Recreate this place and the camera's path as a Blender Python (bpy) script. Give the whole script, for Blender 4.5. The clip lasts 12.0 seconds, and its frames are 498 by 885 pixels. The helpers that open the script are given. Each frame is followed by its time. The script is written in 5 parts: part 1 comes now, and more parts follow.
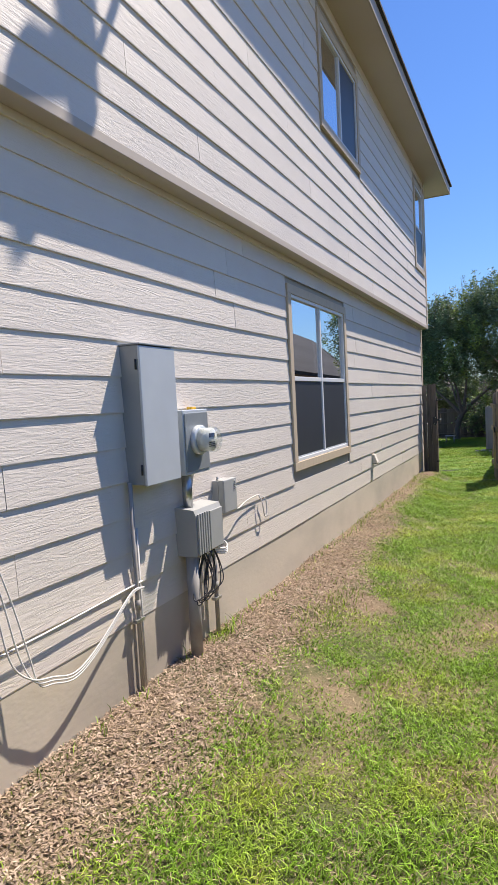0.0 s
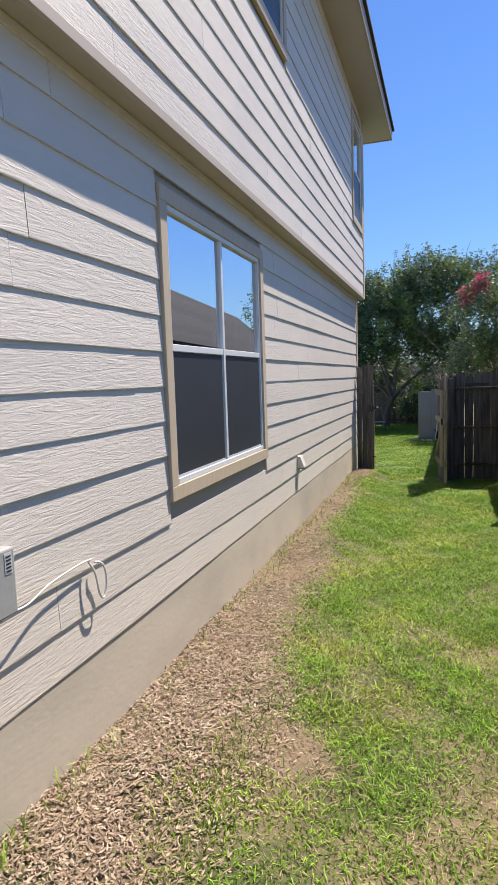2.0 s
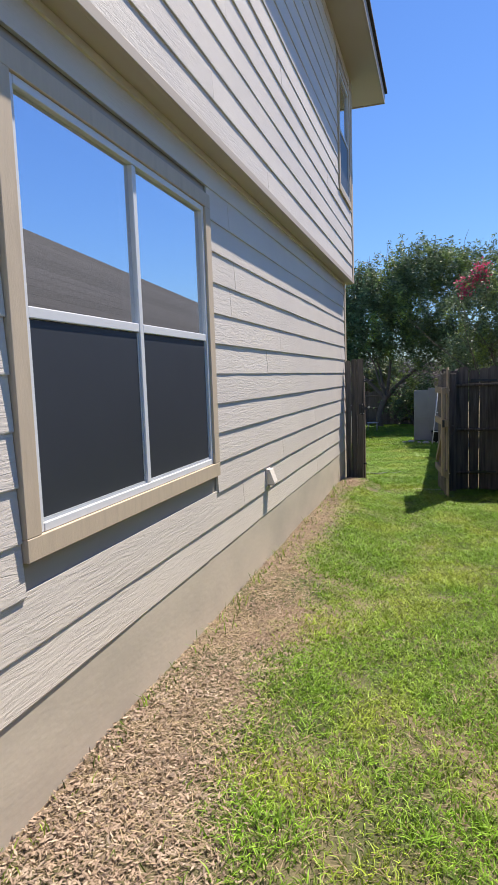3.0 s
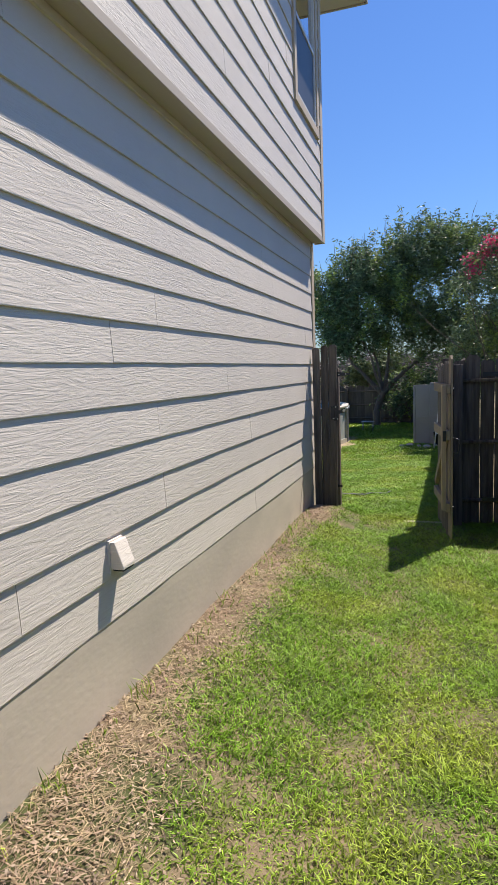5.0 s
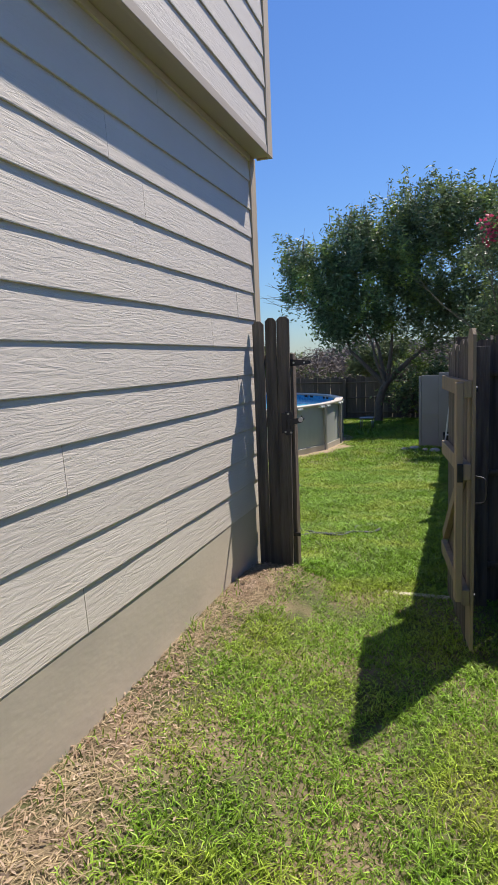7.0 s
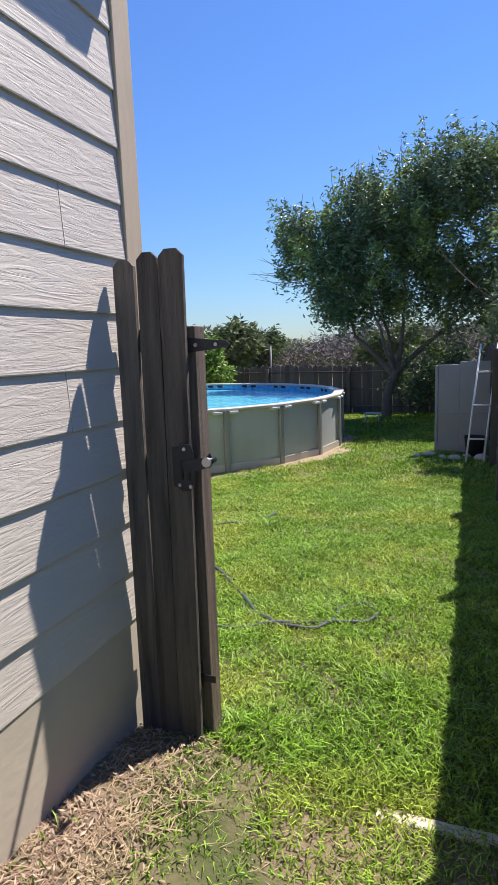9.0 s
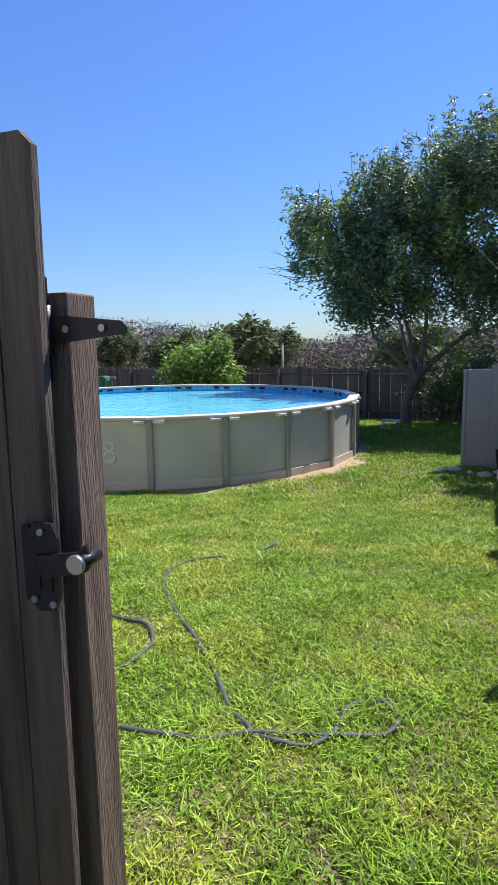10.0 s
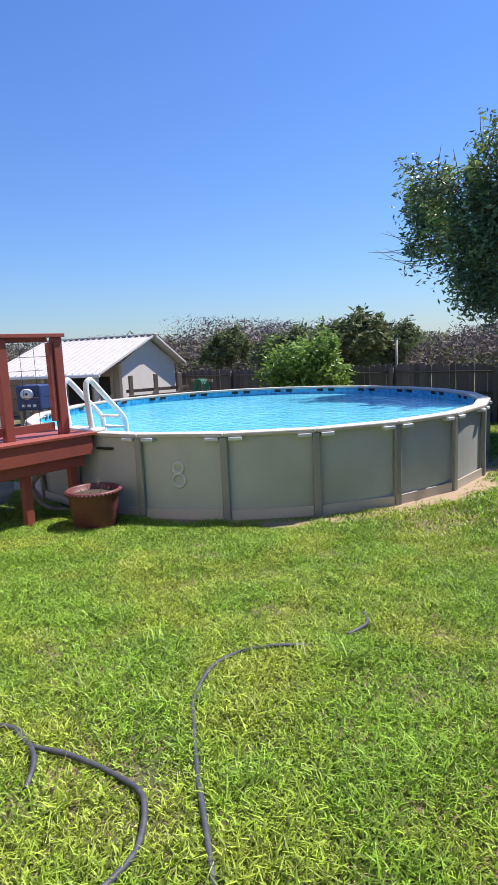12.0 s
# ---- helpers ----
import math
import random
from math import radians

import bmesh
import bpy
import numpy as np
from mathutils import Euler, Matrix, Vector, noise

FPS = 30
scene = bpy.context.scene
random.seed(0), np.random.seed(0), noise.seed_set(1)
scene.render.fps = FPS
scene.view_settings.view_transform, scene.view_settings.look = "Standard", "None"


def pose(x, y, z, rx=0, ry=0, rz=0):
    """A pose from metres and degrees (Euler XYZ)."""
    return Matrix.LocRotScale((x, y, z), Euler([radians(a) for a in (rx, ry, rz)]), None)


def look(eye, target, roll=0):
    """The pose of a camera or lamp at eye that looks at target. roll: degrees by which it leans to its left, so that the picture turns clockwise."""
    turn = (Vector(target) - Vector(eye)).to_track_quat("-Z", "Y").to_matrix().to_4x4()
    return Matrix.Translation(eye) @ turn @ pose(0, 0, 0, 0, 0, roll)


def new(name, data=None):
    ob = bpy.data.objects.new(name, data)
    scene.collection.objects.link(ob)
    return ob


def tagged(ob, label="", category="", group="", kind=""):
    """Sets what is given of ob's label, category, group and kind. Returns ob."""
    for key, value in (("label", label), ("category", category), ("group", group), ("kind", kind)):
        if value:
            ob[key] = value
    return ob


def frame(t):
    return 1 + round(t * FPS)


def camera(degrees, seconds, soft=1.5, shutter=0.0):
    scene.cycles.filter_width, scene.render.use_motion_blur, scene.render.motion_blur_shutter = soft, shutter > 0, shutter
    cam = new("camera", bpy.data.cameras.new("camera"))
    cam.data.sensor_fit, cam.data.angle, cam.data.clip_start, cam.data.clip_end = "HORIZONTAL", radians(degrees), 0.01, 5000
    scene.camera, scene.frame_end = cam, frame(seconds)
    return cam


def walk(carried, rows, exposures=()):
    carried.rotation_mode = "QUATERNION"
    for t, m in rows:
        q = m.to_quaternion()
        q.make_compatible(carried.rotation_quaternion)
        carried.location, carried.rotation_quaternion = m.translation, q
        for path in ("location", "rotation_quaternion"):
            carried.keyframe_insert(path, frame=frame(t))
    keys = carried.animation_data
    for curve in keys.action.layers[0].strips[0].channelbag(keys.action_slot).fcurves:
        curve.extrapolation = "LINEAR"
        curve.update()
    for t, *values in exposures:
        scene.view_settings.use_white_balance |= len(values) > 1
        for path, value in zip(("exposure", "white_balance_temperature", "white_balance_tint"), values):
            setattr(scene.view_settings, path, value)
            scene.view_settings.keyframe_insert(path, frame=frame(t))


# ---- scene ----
cam = camera(45.23, 12.0)
ROWS = [
    (0, -0.086, -0.114, 1.649, 86.15, 2.94, 25.16),
    (0.5, -0.216, 0.395, 1.639, 85.27, 2.53, 22.61),
    (1, -0.342, 0.953, 1.651, 84.98, 2.27, 20.87),
    (1.5, -0.451, 1.594, 1.658, 84.59, 2.17, 19.67),
    (2, -0.641, 2.179, 1.658, 83.94, 1.84, 18.22),
    (2.5, -0.741, 2.89, 1.594, 84.02, 1.94, 17.66),
    (4.5, -0.764, 5.49, 1.577, 83.43, 2.14, 17.76),
    (5, -0.697, 6.155, 1.56, 83.31, 2.12, 18.17),
    (5.5, -0.744, 6.807, 1.528, 82.71, 2.13, 18.41),
    (6, -0.69, 7.432, 1.495, 82.73, 2.15, 18.51),
    (6.5, -0.7, 8.12, 1.479, 82.42, 2.22, 18.92),
    (7, -0.733, 8.768, 1.522, 82.29, 2.25, 19.06),
    (7.5, -0.721, 9.42, 1.515, 81.98, 2.35, 19.48),
    (9.5, -1.05, 11.648, 1.468, 80.9, 1.49, 20.73),
    (10, -1.151, 12.189, 1.459, 81.04, 0.98, 21.69),
    (10.5, -1.262, 12.634, 1.465, 80.82, 1.3, 22.85),
    (11, -1.288, 13.046, 1.458, 80.93, 1.99, 28.17),
    (11.5, -1.354, 13.356, 1.468, 81.09, 2.32, 31.15),
    (12, -1.514, 13.698, 1.476, 81.11, 2.68, 32.72),
]
EXPOSURES = [(0, 0.67, 6850, 14), (2.5, 0.65, 6850, 13), (5.0, 0.54, 6850, 12), (7.5, 0.42, 6750, 12), (9.5, 0.74, 6550, 15), (12.0, 0.67, 6550, 16)]
walk(cam, [(t, pose(x, y, z, rx, ry, rz)) for t, x, y, z, rx, ry, rz in ROWS], EXPOSURES)

# ---- light ----
SUN = Vector((0.53, 1.0, 1.88)).normalized()      # towards the sun
world = bpy.data.worlds.new("world")
scene.world = world
world.use_nodes = True
wn = world.node_tree.nodes
sky = wn.new("ShaderNodeTexSky")
sky.sky_type, sky.sun_disc = "NISHITA", False
sky.sun_elevation, sky.sun_rotation = math.asin(SUN.z), math.atan2(SUN.x, SUN.y)
sky.altitude, sky.air_density, sky.dust_density, sky.ozone_density = 0, 1.5, 0.0, 5.0
wn["Background"].inputs["Strength"].default_value = 0.085
deep = wn.new("ShaderNodeMix")
deep.data_type, deep.blend_type = "RGBA", "MULTIPLY"
deep.inputs["Factor"].default_value, deep.inputs["B"].default_value = 1.0, (0.50, 0.72, 1.12, 1)
world.node_tree.links.new(sky.outputs[0], deep.inputs["A"])
world.node_tree.links.new(deep.outputs["Result"], wn["Background"].inputs["Color"])
sun_data = bpy.data.lights.new("sun", "SUN")
sun_data.energy, sun_data.angle, sun_data.color = 5.0, radians(0.6), (1.0, 0.945, 0.86)
sun = new("sun", sun_data)
sun.matrix_world = look(SUN * 50, (0, 0, 0))


# ---- materials ----
def material(name, colour, rough=0.6, metal=0.0, vary=0.15, scale=8.0, bump=0.0, bump_scale=60.0, stretch=(1, 1, 1),
             second=None, second_at=(0.5, 0.7), second_scale=2.0, spec=0.5, piece=0.0, island=0.0, through_light=0.0):
    """Two scales of colour change, an optional second colour in patches, fine relief, and a change from piece to piece."""
    m = bpy.data.materials.new(name)
    m.use_nodes = True
    n, l = m.node_tree.nodes, m.node_tree.links
    b = n["Principled BSDF"]
    b.inputs["Roughness"].default_value = rough
    b.inputs["Metallic"].default_value = metal
    b.inputs["Specular IOR Level"].default_value = spec
    co = n.new("ShaderNodeTexCoord")
    mp = n.new("ShaderNodeMapping")
    mp.inputs["Scale"].default_value = stretch
    geo = n.new("ShaderNodeNewGeometry")
    l.new(geo.outputs["Position"], mp.inputs["Vector"])
    no = n.new("ShaderNodeTexNoise")
    no.inputs["Scale"].default_value, no.inputs["Detail"].default_value = scale, 6
    l.new(mp.outputs[0], no.inputs["Vector"])
    mixer = n.new("ShaderNodeMix")
    mixer.data_type = "RGBA"
    mixer.inputs["A"].default_value = (*[c * (1 - vary) for c in colour], 1)
    mixer.inputs["B"].default_value = (*[min(c * (1 + vary), 1) for c in colour], 1)
    l.new(no.outputs["Fac"], mixer.inputs["Factor"])
    out = mixer.outputs["Result"]
    if second:
        n2 = n.new("ShaderNodeTexNoise")
        n2.inputs["Scale"].default_value, n2.inputs["Detail"].default_value = second_scale, 5
        l.new(mp.outputs[0], n2.inputs["Vector"])
        rg = n.new("ShaderNodeMapRange")
        rg.inputs["From Min"].default_value, rg.inputs["From Max"].default_value = second_at
        l.new(n2.outputs["Fac"], rg.inputs["Value"])
        mx = n.new("ShaderNodeMix")
        mx.data_type = "RGBA"
        mx.inputs["B"].default_value = (*second, 1)
        l.new(rg.outputs[0], mx.inputs["Factor"])
        l.new(out, mx.inputs["A"])
        out = mx.outputs["Result"]
    for amount, source in ((piece, "obj"), (island, "isl")):
        if amount:
            o = n.new("ShaderNodeObjectInfo") if source == "obj" else geo
            r = n.new("ShaderNodeMapRange")
            r.inputs["To Min"].default_value, r.inputs["To Max"].default_value = 1 - amount, 1 + amount
            l.new(o.outputs["Random" if source == "obj" else "Random Per Island"], r.inputs["Value"])
            hs = n.new("ShaderNodeHueSaturation")
            l.new(r.outputs[0], hs.inputs["Value"])
            l.new(out, hs.inputs["Color"])
            out = hs.outputs[0]
    l.new(out, b.inputs["Base Color"])
    if bump:
        n3 = n.new("ShaderNodeTexNoise")
        n3.inputs["Scale"].default_value, n3.inputs["Detail"].default_value = bump_scale, 4
        l.new(mp.outputs[0], n3.inputs["Vector"])
        bp = n.new("ShaderNodeBump")
        bp.inputs["Strength"].default_value, bp.inputs["Distance"].default_value = bump, 0.01
        l.new(n3.outputs["Fac"], bp.inputs["Height"])
        l.new(bp.outputs[0], b.inputs["Normal"])
    if through_light:
        tr = n.new("ShaderNodeBsdfTranslucent")
        ms = n.new("ShaderNodeMixShader")
        ms.inputs[0].default_value = through_light
        l.new(out, tr.inputs["Color"])
        l.new(b.outputs[0], ms.inputs[1])
        l.new(tr.outputs[0], ms.inputs[2])
        l.new(ms.outputs[0], n["Material Output"].inputs["Surface"])
    return m


def siding_material():
    """Painted fibre-cement boards: warped wood grain pressed along the board."""
    m = material("siding_paint", (0.71, 0.645, 0.57), 0.55, 0, 0.05, 3.0, second=(0.65, 0.59, 0.535), second_at=(0.5, 0.8), second_scale=0.8, piece=0.03)
    n, l = m.node_tree.nodes, m.node_tree.links
    geo = n.new("ShaderNodeNewGeometry")
    mp = n.new("ShaderNodeMapping")
    mp.inputs["Scale"].default_value = (1.0, 1.5, 14.0)
    l.new(geo.outputs["Position"], mp.inputs["Vector"])
    oi = n.new("ShaderNodeObjectInfo")
    ad = n.new("ShaderNodeVectorMath")
    ad.operation = "ADD"
    sc = n.new("ShaderNodeVectorMath")
    sc.operation = "SCALE"
    sc.inputs["Scale"].default_value = 40.0
    l.new(oi.outputs["Random"], sc.inputs[0])
    l.new(mp.outputs[0], ad.inputs[0])
    l.new(sc.outputs[0], ad.inputs[1])
    wv = n.new("ShaderNodeTexNoise")
    wv.inputs["Scale"].default_value, wv.inputs["Detail"].default_value = 2.2, 5.0
    wv.inputs["Roughness"].default_value, wv.inputs["Distortion"].default_value = 0.58, 2.6
    l.new(ad.outputs[0], wv.inputs["Vector"])
    bp = n.new("ShaderNodeBump")
    bp.inputs["Strength"].default_value, bp.inputs["Distance"].default_value = 0.6, 0.006
    l.new(wv.outputs["Fac"], bp.inputs["Height"])
    l.new(bp.outputs[0], n["Principled BSDF"].inputs["Normal"])
    return m


def glass_material(name, mirror, tint, rough=0.01):
    """Window glass: part mirror, the rest lets the dark room show."""
    m = bpy.data.materials.new(name)
    m.use_nodes = True
    n, l = m.node_tree.nodes, m.node_tree.links
    gl, tp, ms = n.new("ShaderNodeBsdfGlossy"), n.new("ShaderNodeBsdfTransparent"), n.new("ShaderNodeMixShader")
    gl.inputs["Roughness"].default_value = rough
    gl.inputs["Color"].default_value = (0.95, 0.97, 1, 1)
    tp.inputs["Color"].default_value = (*tint, 1)
    ms.inputs[0].default_value = mirror
    l.new(tp.outputs[0], ms.inputs[1])
    l.new(gl.outputs[0], ms.inputs[2])
    l.new(ms.outputs[0], n["Material Output"].inputs["Surface"])
    return m


SIDING = siding_material()
TRIM = material("tan_trim_paint", (0.58, 0.47, 0.34), 0.6, 0, 0.1, 12, 0.10, 60, (3, 3, 0.6), (0.5, 0.40, 0.29), (0.55, 0.8), 5, piece=0.04)
SOFFIT = material("soffit_paint", (0.50, 0.435, 0.37), 0.7, 0, 0.06, 2)
FASCIA = material("fascia_paint", (0.42, 0.37, 0.32), 0.6, 0, 0.08, 4)
SHINGLE = material("asphalt_shingle", (0.052, 0.049, 0.048), 0.95, 0, 0.4, 30, 0.5, 120, piece=0.2, island=0.25)
CONCRETE = material("foundation_concrete", (0.58, 0.51, 0.41), 0.9, 0, 0.12, 2.5, 0.12, 30, (1, 0.6, 1.2), (0.40, 0.36, 0.295), (0.45, 0.72), 1.1)
VINYL = material("white_vinyl", (0.72, 0.73, 0.74), 0.4, 0, 0.04, 6)
GLASS = glass_material("window_glass", 0.72, (0.5, 0.55, 0.6))
SCREEN = material("insect_screen", (0.035, 0.04, 0.05), 0.45, 0, 0.15, 3, spec=0.6)
# the gloom of unlit rooms is put into this dark grey
ROOM = material("room_gloom", (0.08, 0.08, 0.08), 0.9)
METALBOX = material("grey_painted_steel", (0.30, 0.325, 0.335), 0.42, 0.25, 0.08, 5, 0.06, 40, second=(0.25, 0.27, 0.28), second_at=(0.55, 0.8), second_scale=3)
METALPALE = material("pale_grey_enamel", (0.54, 0.58, 0.61), 0.4, 0.15, 0.08, 6)
PLASTIC = material("grey_plastic", (0.37, 0.375, 0.36), 0.55, 0, 0.08, 8, 0.08, 60)
SLOT = material("black_slot", (0.02, 0.02, 0.02), 0.8)
PVC = material("grey_pvc_pipe", (0.36, 0.34, 0.31), 0.6, 0, 0.15, 9, second=(0.28, 0.25, 0.22), second_at=(0.5, 0.7), second_scale=6)
CABLE_W = material("white_cable", (0.68, 0.66, 0.62), 0.5, 0, 0.1, 20)
CABLE_K = material("black_cable", (0.03, 0.03, 0.032), 0.5)
YELLOW = material("yellow_tag", (0.75, 0.42, 0.03), 0.5)
METERGLASS = glass_material("meter_dome_glass", 0.12, (0.9, 0.93, 0.93), 0.05)
DIAL = material("meter_face", (0.62, 0.62, 0.58), 0.5)
PICKET = material("weathered_dark_wood", (0.155, 0.128, 0.108), 0.85, 0, 0.5, 7, 0.9, 30, (7, 7, 0.5), (0.062, 0.052, 0.047), (0.42, 0.66), 3.0, piece=0.18)
LUMBER = material("silvered_raw_lumber", (0.30, 0.235, 0.165), 0.8, 0, 0.3, 6, 0.5, 40, (8, 8, 0.8), (0.20, 0.165, 0.13), (0.5, 0.75), 3, piece=0.12)
POSTWOOD = material("brown_grained_post", (0.20, 0.15, 0.115), 0.8, 0, 0.4, 9, 0.8, 30, (9, 9, 0.6), (0.12, 0.092, 0.075), (0.45, 0.65), 4, piece=0.1)
FENCEFAR = material("old_grey_fence_wood", (0.125, 0.108, 0.098), 0.9, 0, 0.3, 4, 0.3, 30, (5, 5, 0.7), piece=0.25)
IRON = material("black_iron", (0.045, 0.047, 0.055), 0.4, 0.7, 0.3, 30, 0.15, 90)
ZINC = material("galvanised_steel", (0.45, 0.46, 0.47), 0.35, 0.9, 0.2, 30)
SOIL = material("lawn_soil", (0.20, 0.15, 0.09), 0.95, 0, 0.4, 11, 0.9, 50, second=(0.075, 0.085, 0.028), second_at=(0.42, 0.58), second_scale=1.7)
GRASS = material("grass_blade", (0.215, 0.37, 0.036), 0.5, 0, 0.25, 1.6, second=(0.34, 0.43, 0.055), second_at=(0.47, 0.66), second_scale=1.5, spec=0.4, island=0.75, through_light=0.26)
STRAW = material("dry_grass_blade", (0.43, 0.335, 0.20), 0.7, 0, 0.2, 4, second=(0.36, 0.25, 0.17), second_at=(0.45, 0.6), second_scale=3, island=0.35, through_light=0.15)
MULCH = material("dead_leaf_litter", (0.33, 0.24, 0.17), 0.85, 0, 0.3, 14, second=(0.45, 0.35, 0.26), second_at=(0.5, 0.65), second_scale=9, island=0.45)
POOLWALL = material("pool_wall_steel", (0.45, 0.475, 0.465), 0.4, 0.0, 0.07, 2, second=(0.37, 0.375, 0.35), second_at=(0.5, 0.75), second_scale=0.9)
POOLRIM = material("pool_rim_resin", (0.52, 0.48, 0.42), 0.5, 0, 0.1, 5)
POOLPOST = material("pool_upright_resin", (0.29, 0.285, 0.265), 0.5, 0, 0.1, 5)
CAPWHITE = material("pale_rail_cap", (0.62, 0.66, 0.68), 0.4)
LINER = material("blue_pool_liner", (0.05, 0.42, 0.68), 0.4, 0, 0.25, 9, second=(0.02, 0.25, 0.55), second_at=(0.5, 0.6), second_scale=14)
RED = material("red_deck_stain", (0.30, 0.072, 0.052), 0.6, 0, 0.2, 6, 0.2, 50, second=(0.22, 0.06, 0.045), second_at=(0.5, 0.8), second_scale=3, piece=0.1)
POT = material("maroon_glazed_pot", (0.13, 0.038, 0.04), 0.45, 0, 0.3, 9, 0.2, 30, second=(0.18, 0.065, 0.055), second_at=(0.5, 0.7), second_scale=5)
POTSOIL = material("potting_soil", (0.06, 0.045, 0.03), 0.95, 0, 0.4, 40, 0.8, 60)
BARK = material("grey_bark", (0.155, 0.125, 0.10), 0.9, 0, 0.4, 9, 0.7, 30, (3, 3, 0.8))
TWIG = material("bare_twig", (0.20, 0.16, 0.13), 0.9)
LEAF = material("glossy_green_leaf", (0.13, 0.19, 0.095), 0.42, 0, 0.3, 1.2, second=(0.27, 0.36, 0.075), second_at=(0.50, 0.66), second_scale=1.3, spec=0.5, island=0.5, through_light=0.3)
LEAF_B = material("bright_green_leaf", (0.2, 0.32, 0.06), 0.45, 0, 0.25, 2, island=0.45, through_light=0.35)
LEAF_F = material("far_green_leaf", (0.14, 0.18, 0.075), 0.7, 0, 0.3, 0.4, island=0.3, through_light=0.3)
BRUSH = material("bare_brown_brush", (0.205, 0.175, 0.155), 0.9, 0, 0.25, 0.3, island=0.3)
PINK = material("pink_flower", (0.70, 0.09, 0.19), 0.6, 0, 0.2, 9, island=0.3, through_light=0.3)
SHEDWALL = material("pale_shed_siding", (0.60, 0.58, 0.54), 0.7, 0, 0.06, 3)
SHEDSIDE = material("tan_shed_siding", (0.42, 0.37, 0.30), 0.7, 0, 0.08, 3)
ROOFMETAL = material("white_ribbed_roof_metal", (0.62, 0.60, 0.57), 0.4, 0.1, 0.08, 3)
BLUE = material("navy_plastic", (0.025, 0.05, 0.15), 0.45)
GREENHOSE = material("green_hose_rubber", (0.03, 0.22, 0.12), 0.45)
HOSE = material("grey_garden_hose", (0.05, 0.055, 0.07), 0.6, 0, 0.25, 30, second=(0.09, 0.095, 0.11), second_at=(0.5, 0.7), second_scale=20)
PANEL = material("grey_sheet_panel", (0.28, 0.28, 0.30), 0.7, 0, 0.12, 3)
WHITEPAINT = material("white_enamel_tube", (0.75, 0.76, 0.77), 0.35)
LATTICE = material("cream_lattice", (0.55, 0.50, 0.42), 0.7)
BRICK = material("neighbour_brick", (0.36, 0.24, 0.18), 0.9, 0, 0.15, 6)
ORANGEFENCE = material("cedar_fence_wood", (0.36, 0.22, 0.12), 0.85, 0, 0.25, 4, piece=0.15)


def water_material():
    m = bpy.data.materials.new("pool_water")
    m.use_nodes = True
    n, l = m.node_tree.nodes, m.node_tree.links
    b = n["Principled BSDF"]
    b.inputs["Roughness"].default_value = 0.04
    b.inputs["IOR"].default_value = 1.33
    geo, no, rg = n.new("ShaderNodeNewGeometry"), n.new("ShaderNodeTexNoise"), n.new("ShaderNodeMix")
    no.inputs["Scale"].default_value, no.inputs["Detail"].default_value = 1.1, 5
    l.new(geo.outputs["Position"], no.inputs["Vector"])
    rg.data_type = "RGBA"
    rg.inputs["A"].default_value, rg.inputs["B"].default_value = (0.05, 0.42, 0.62, 1), (0.20, 0.64, 0.72, 1)
    l.new(no.outputs["Fac"], rg.inputs["Factor"])
    l.new(rg.outputs["Result"], b.inputs["Base Color"])
    w, bp = n.new("ShaderNodeTexNoise"), n.new("ShaderNodeBump")
    w.inputs["Scale"].default_value, w.inputs["Detail"].default_value = 7, 3
    l.new(geo.outputs["Position"], w.inputs["Vector"])
    bp.inputs["Strength"].default_value, bp.inputs["Distance"].default_value = 0.8, 0.04
    l.new(w.outputs["Fac"], bp.inputs["Height"])
    l.new(bp.outputs[0], b.inputs["Normal"])
    return m


WATER = water_material()


# ---- mesh helpers ----
def box(bm, x0, x1, y0, y1, z0, z1, bevel=0.0):
    """Adds a box, with bevelled edges if wanted."""
    made = bmesh.ops.create_cube(bm, size=1, matrix=Matrix.LocRotScale(((x0 + x1) / 2, (y0 + y1) / 2, (z0 + z1) / 2), None, (x1 - x0, y1 - y0, z1 - z0)))
    if bevel:
        edges = {e for v in made["verts"] for e in v.link_edges}
        bmesh.ops.bevel(bm, geom=list(edges), offset=bevel, segments=2, affect="EDGES", profile=0.5)
    return bm


def boxed(*a, bevel=0.0):
    return box(bmesh.new(), *a, bevel=bevel)


def tube(bm, points, radii, sides=8, cap=True):
    """Sweeps a ring along points."""
    pts = [Vector(p) for p in points]
    if not hasattr(radii, "__len__"):
        radii = [radii] * len(pts)
    rings, side = [], None
    for i, p in enumerate(pts):
        d = (pts[min(i + 1, len(pts) - 1)] - pts[max(i - 1, 0)]).normalized()
        if side is None:
            side = d.orthogonal().normalized()
        side = (side - d * side.dot(d)).normalized()
        up = d.cross(side)
        rings.append([bm.verts.new(p + radii[i] * (math.cos(a) * side + math.sin(a) * up)) for a in (2 * math.pi * k / sides for k in range(sides))])
    for r, s in zip(rings, rings[1:]):
        for k in range(sides):
            bm.faces.new((r[k], r[(k + 1) % sides], s[(k + 1) % sides], s[k])).smooth = True
    if cap:
        bm.faces.new(rings[0][::-1])
        bm.faces.new(rings[-1])
    return bm


def smooth_path(points, steps=6):
    """A Catmull-Rom curve through points."""
    p = [Vector(q) for q in points]
    p = [2 * p[0] - p[1], *p, 2 * p[-1] - p[-2]]
    out = []
    for i in range(1, len(p) - 2):
        for k in range(steps):
            t = k / steps
            out.append(0.5 * (2 * p[i] + (p[i + 1] - p[i - 1]) * t + (2 * p[i - 1] - 5 * p[i] + 4 * p[i + 1] - p[i + 2]) * t * t + (3 * p[i] - p[i - 1] - 3 * p[i + 1] + p[i + 2]) * t ** 3))
    return out + [p[-2]]


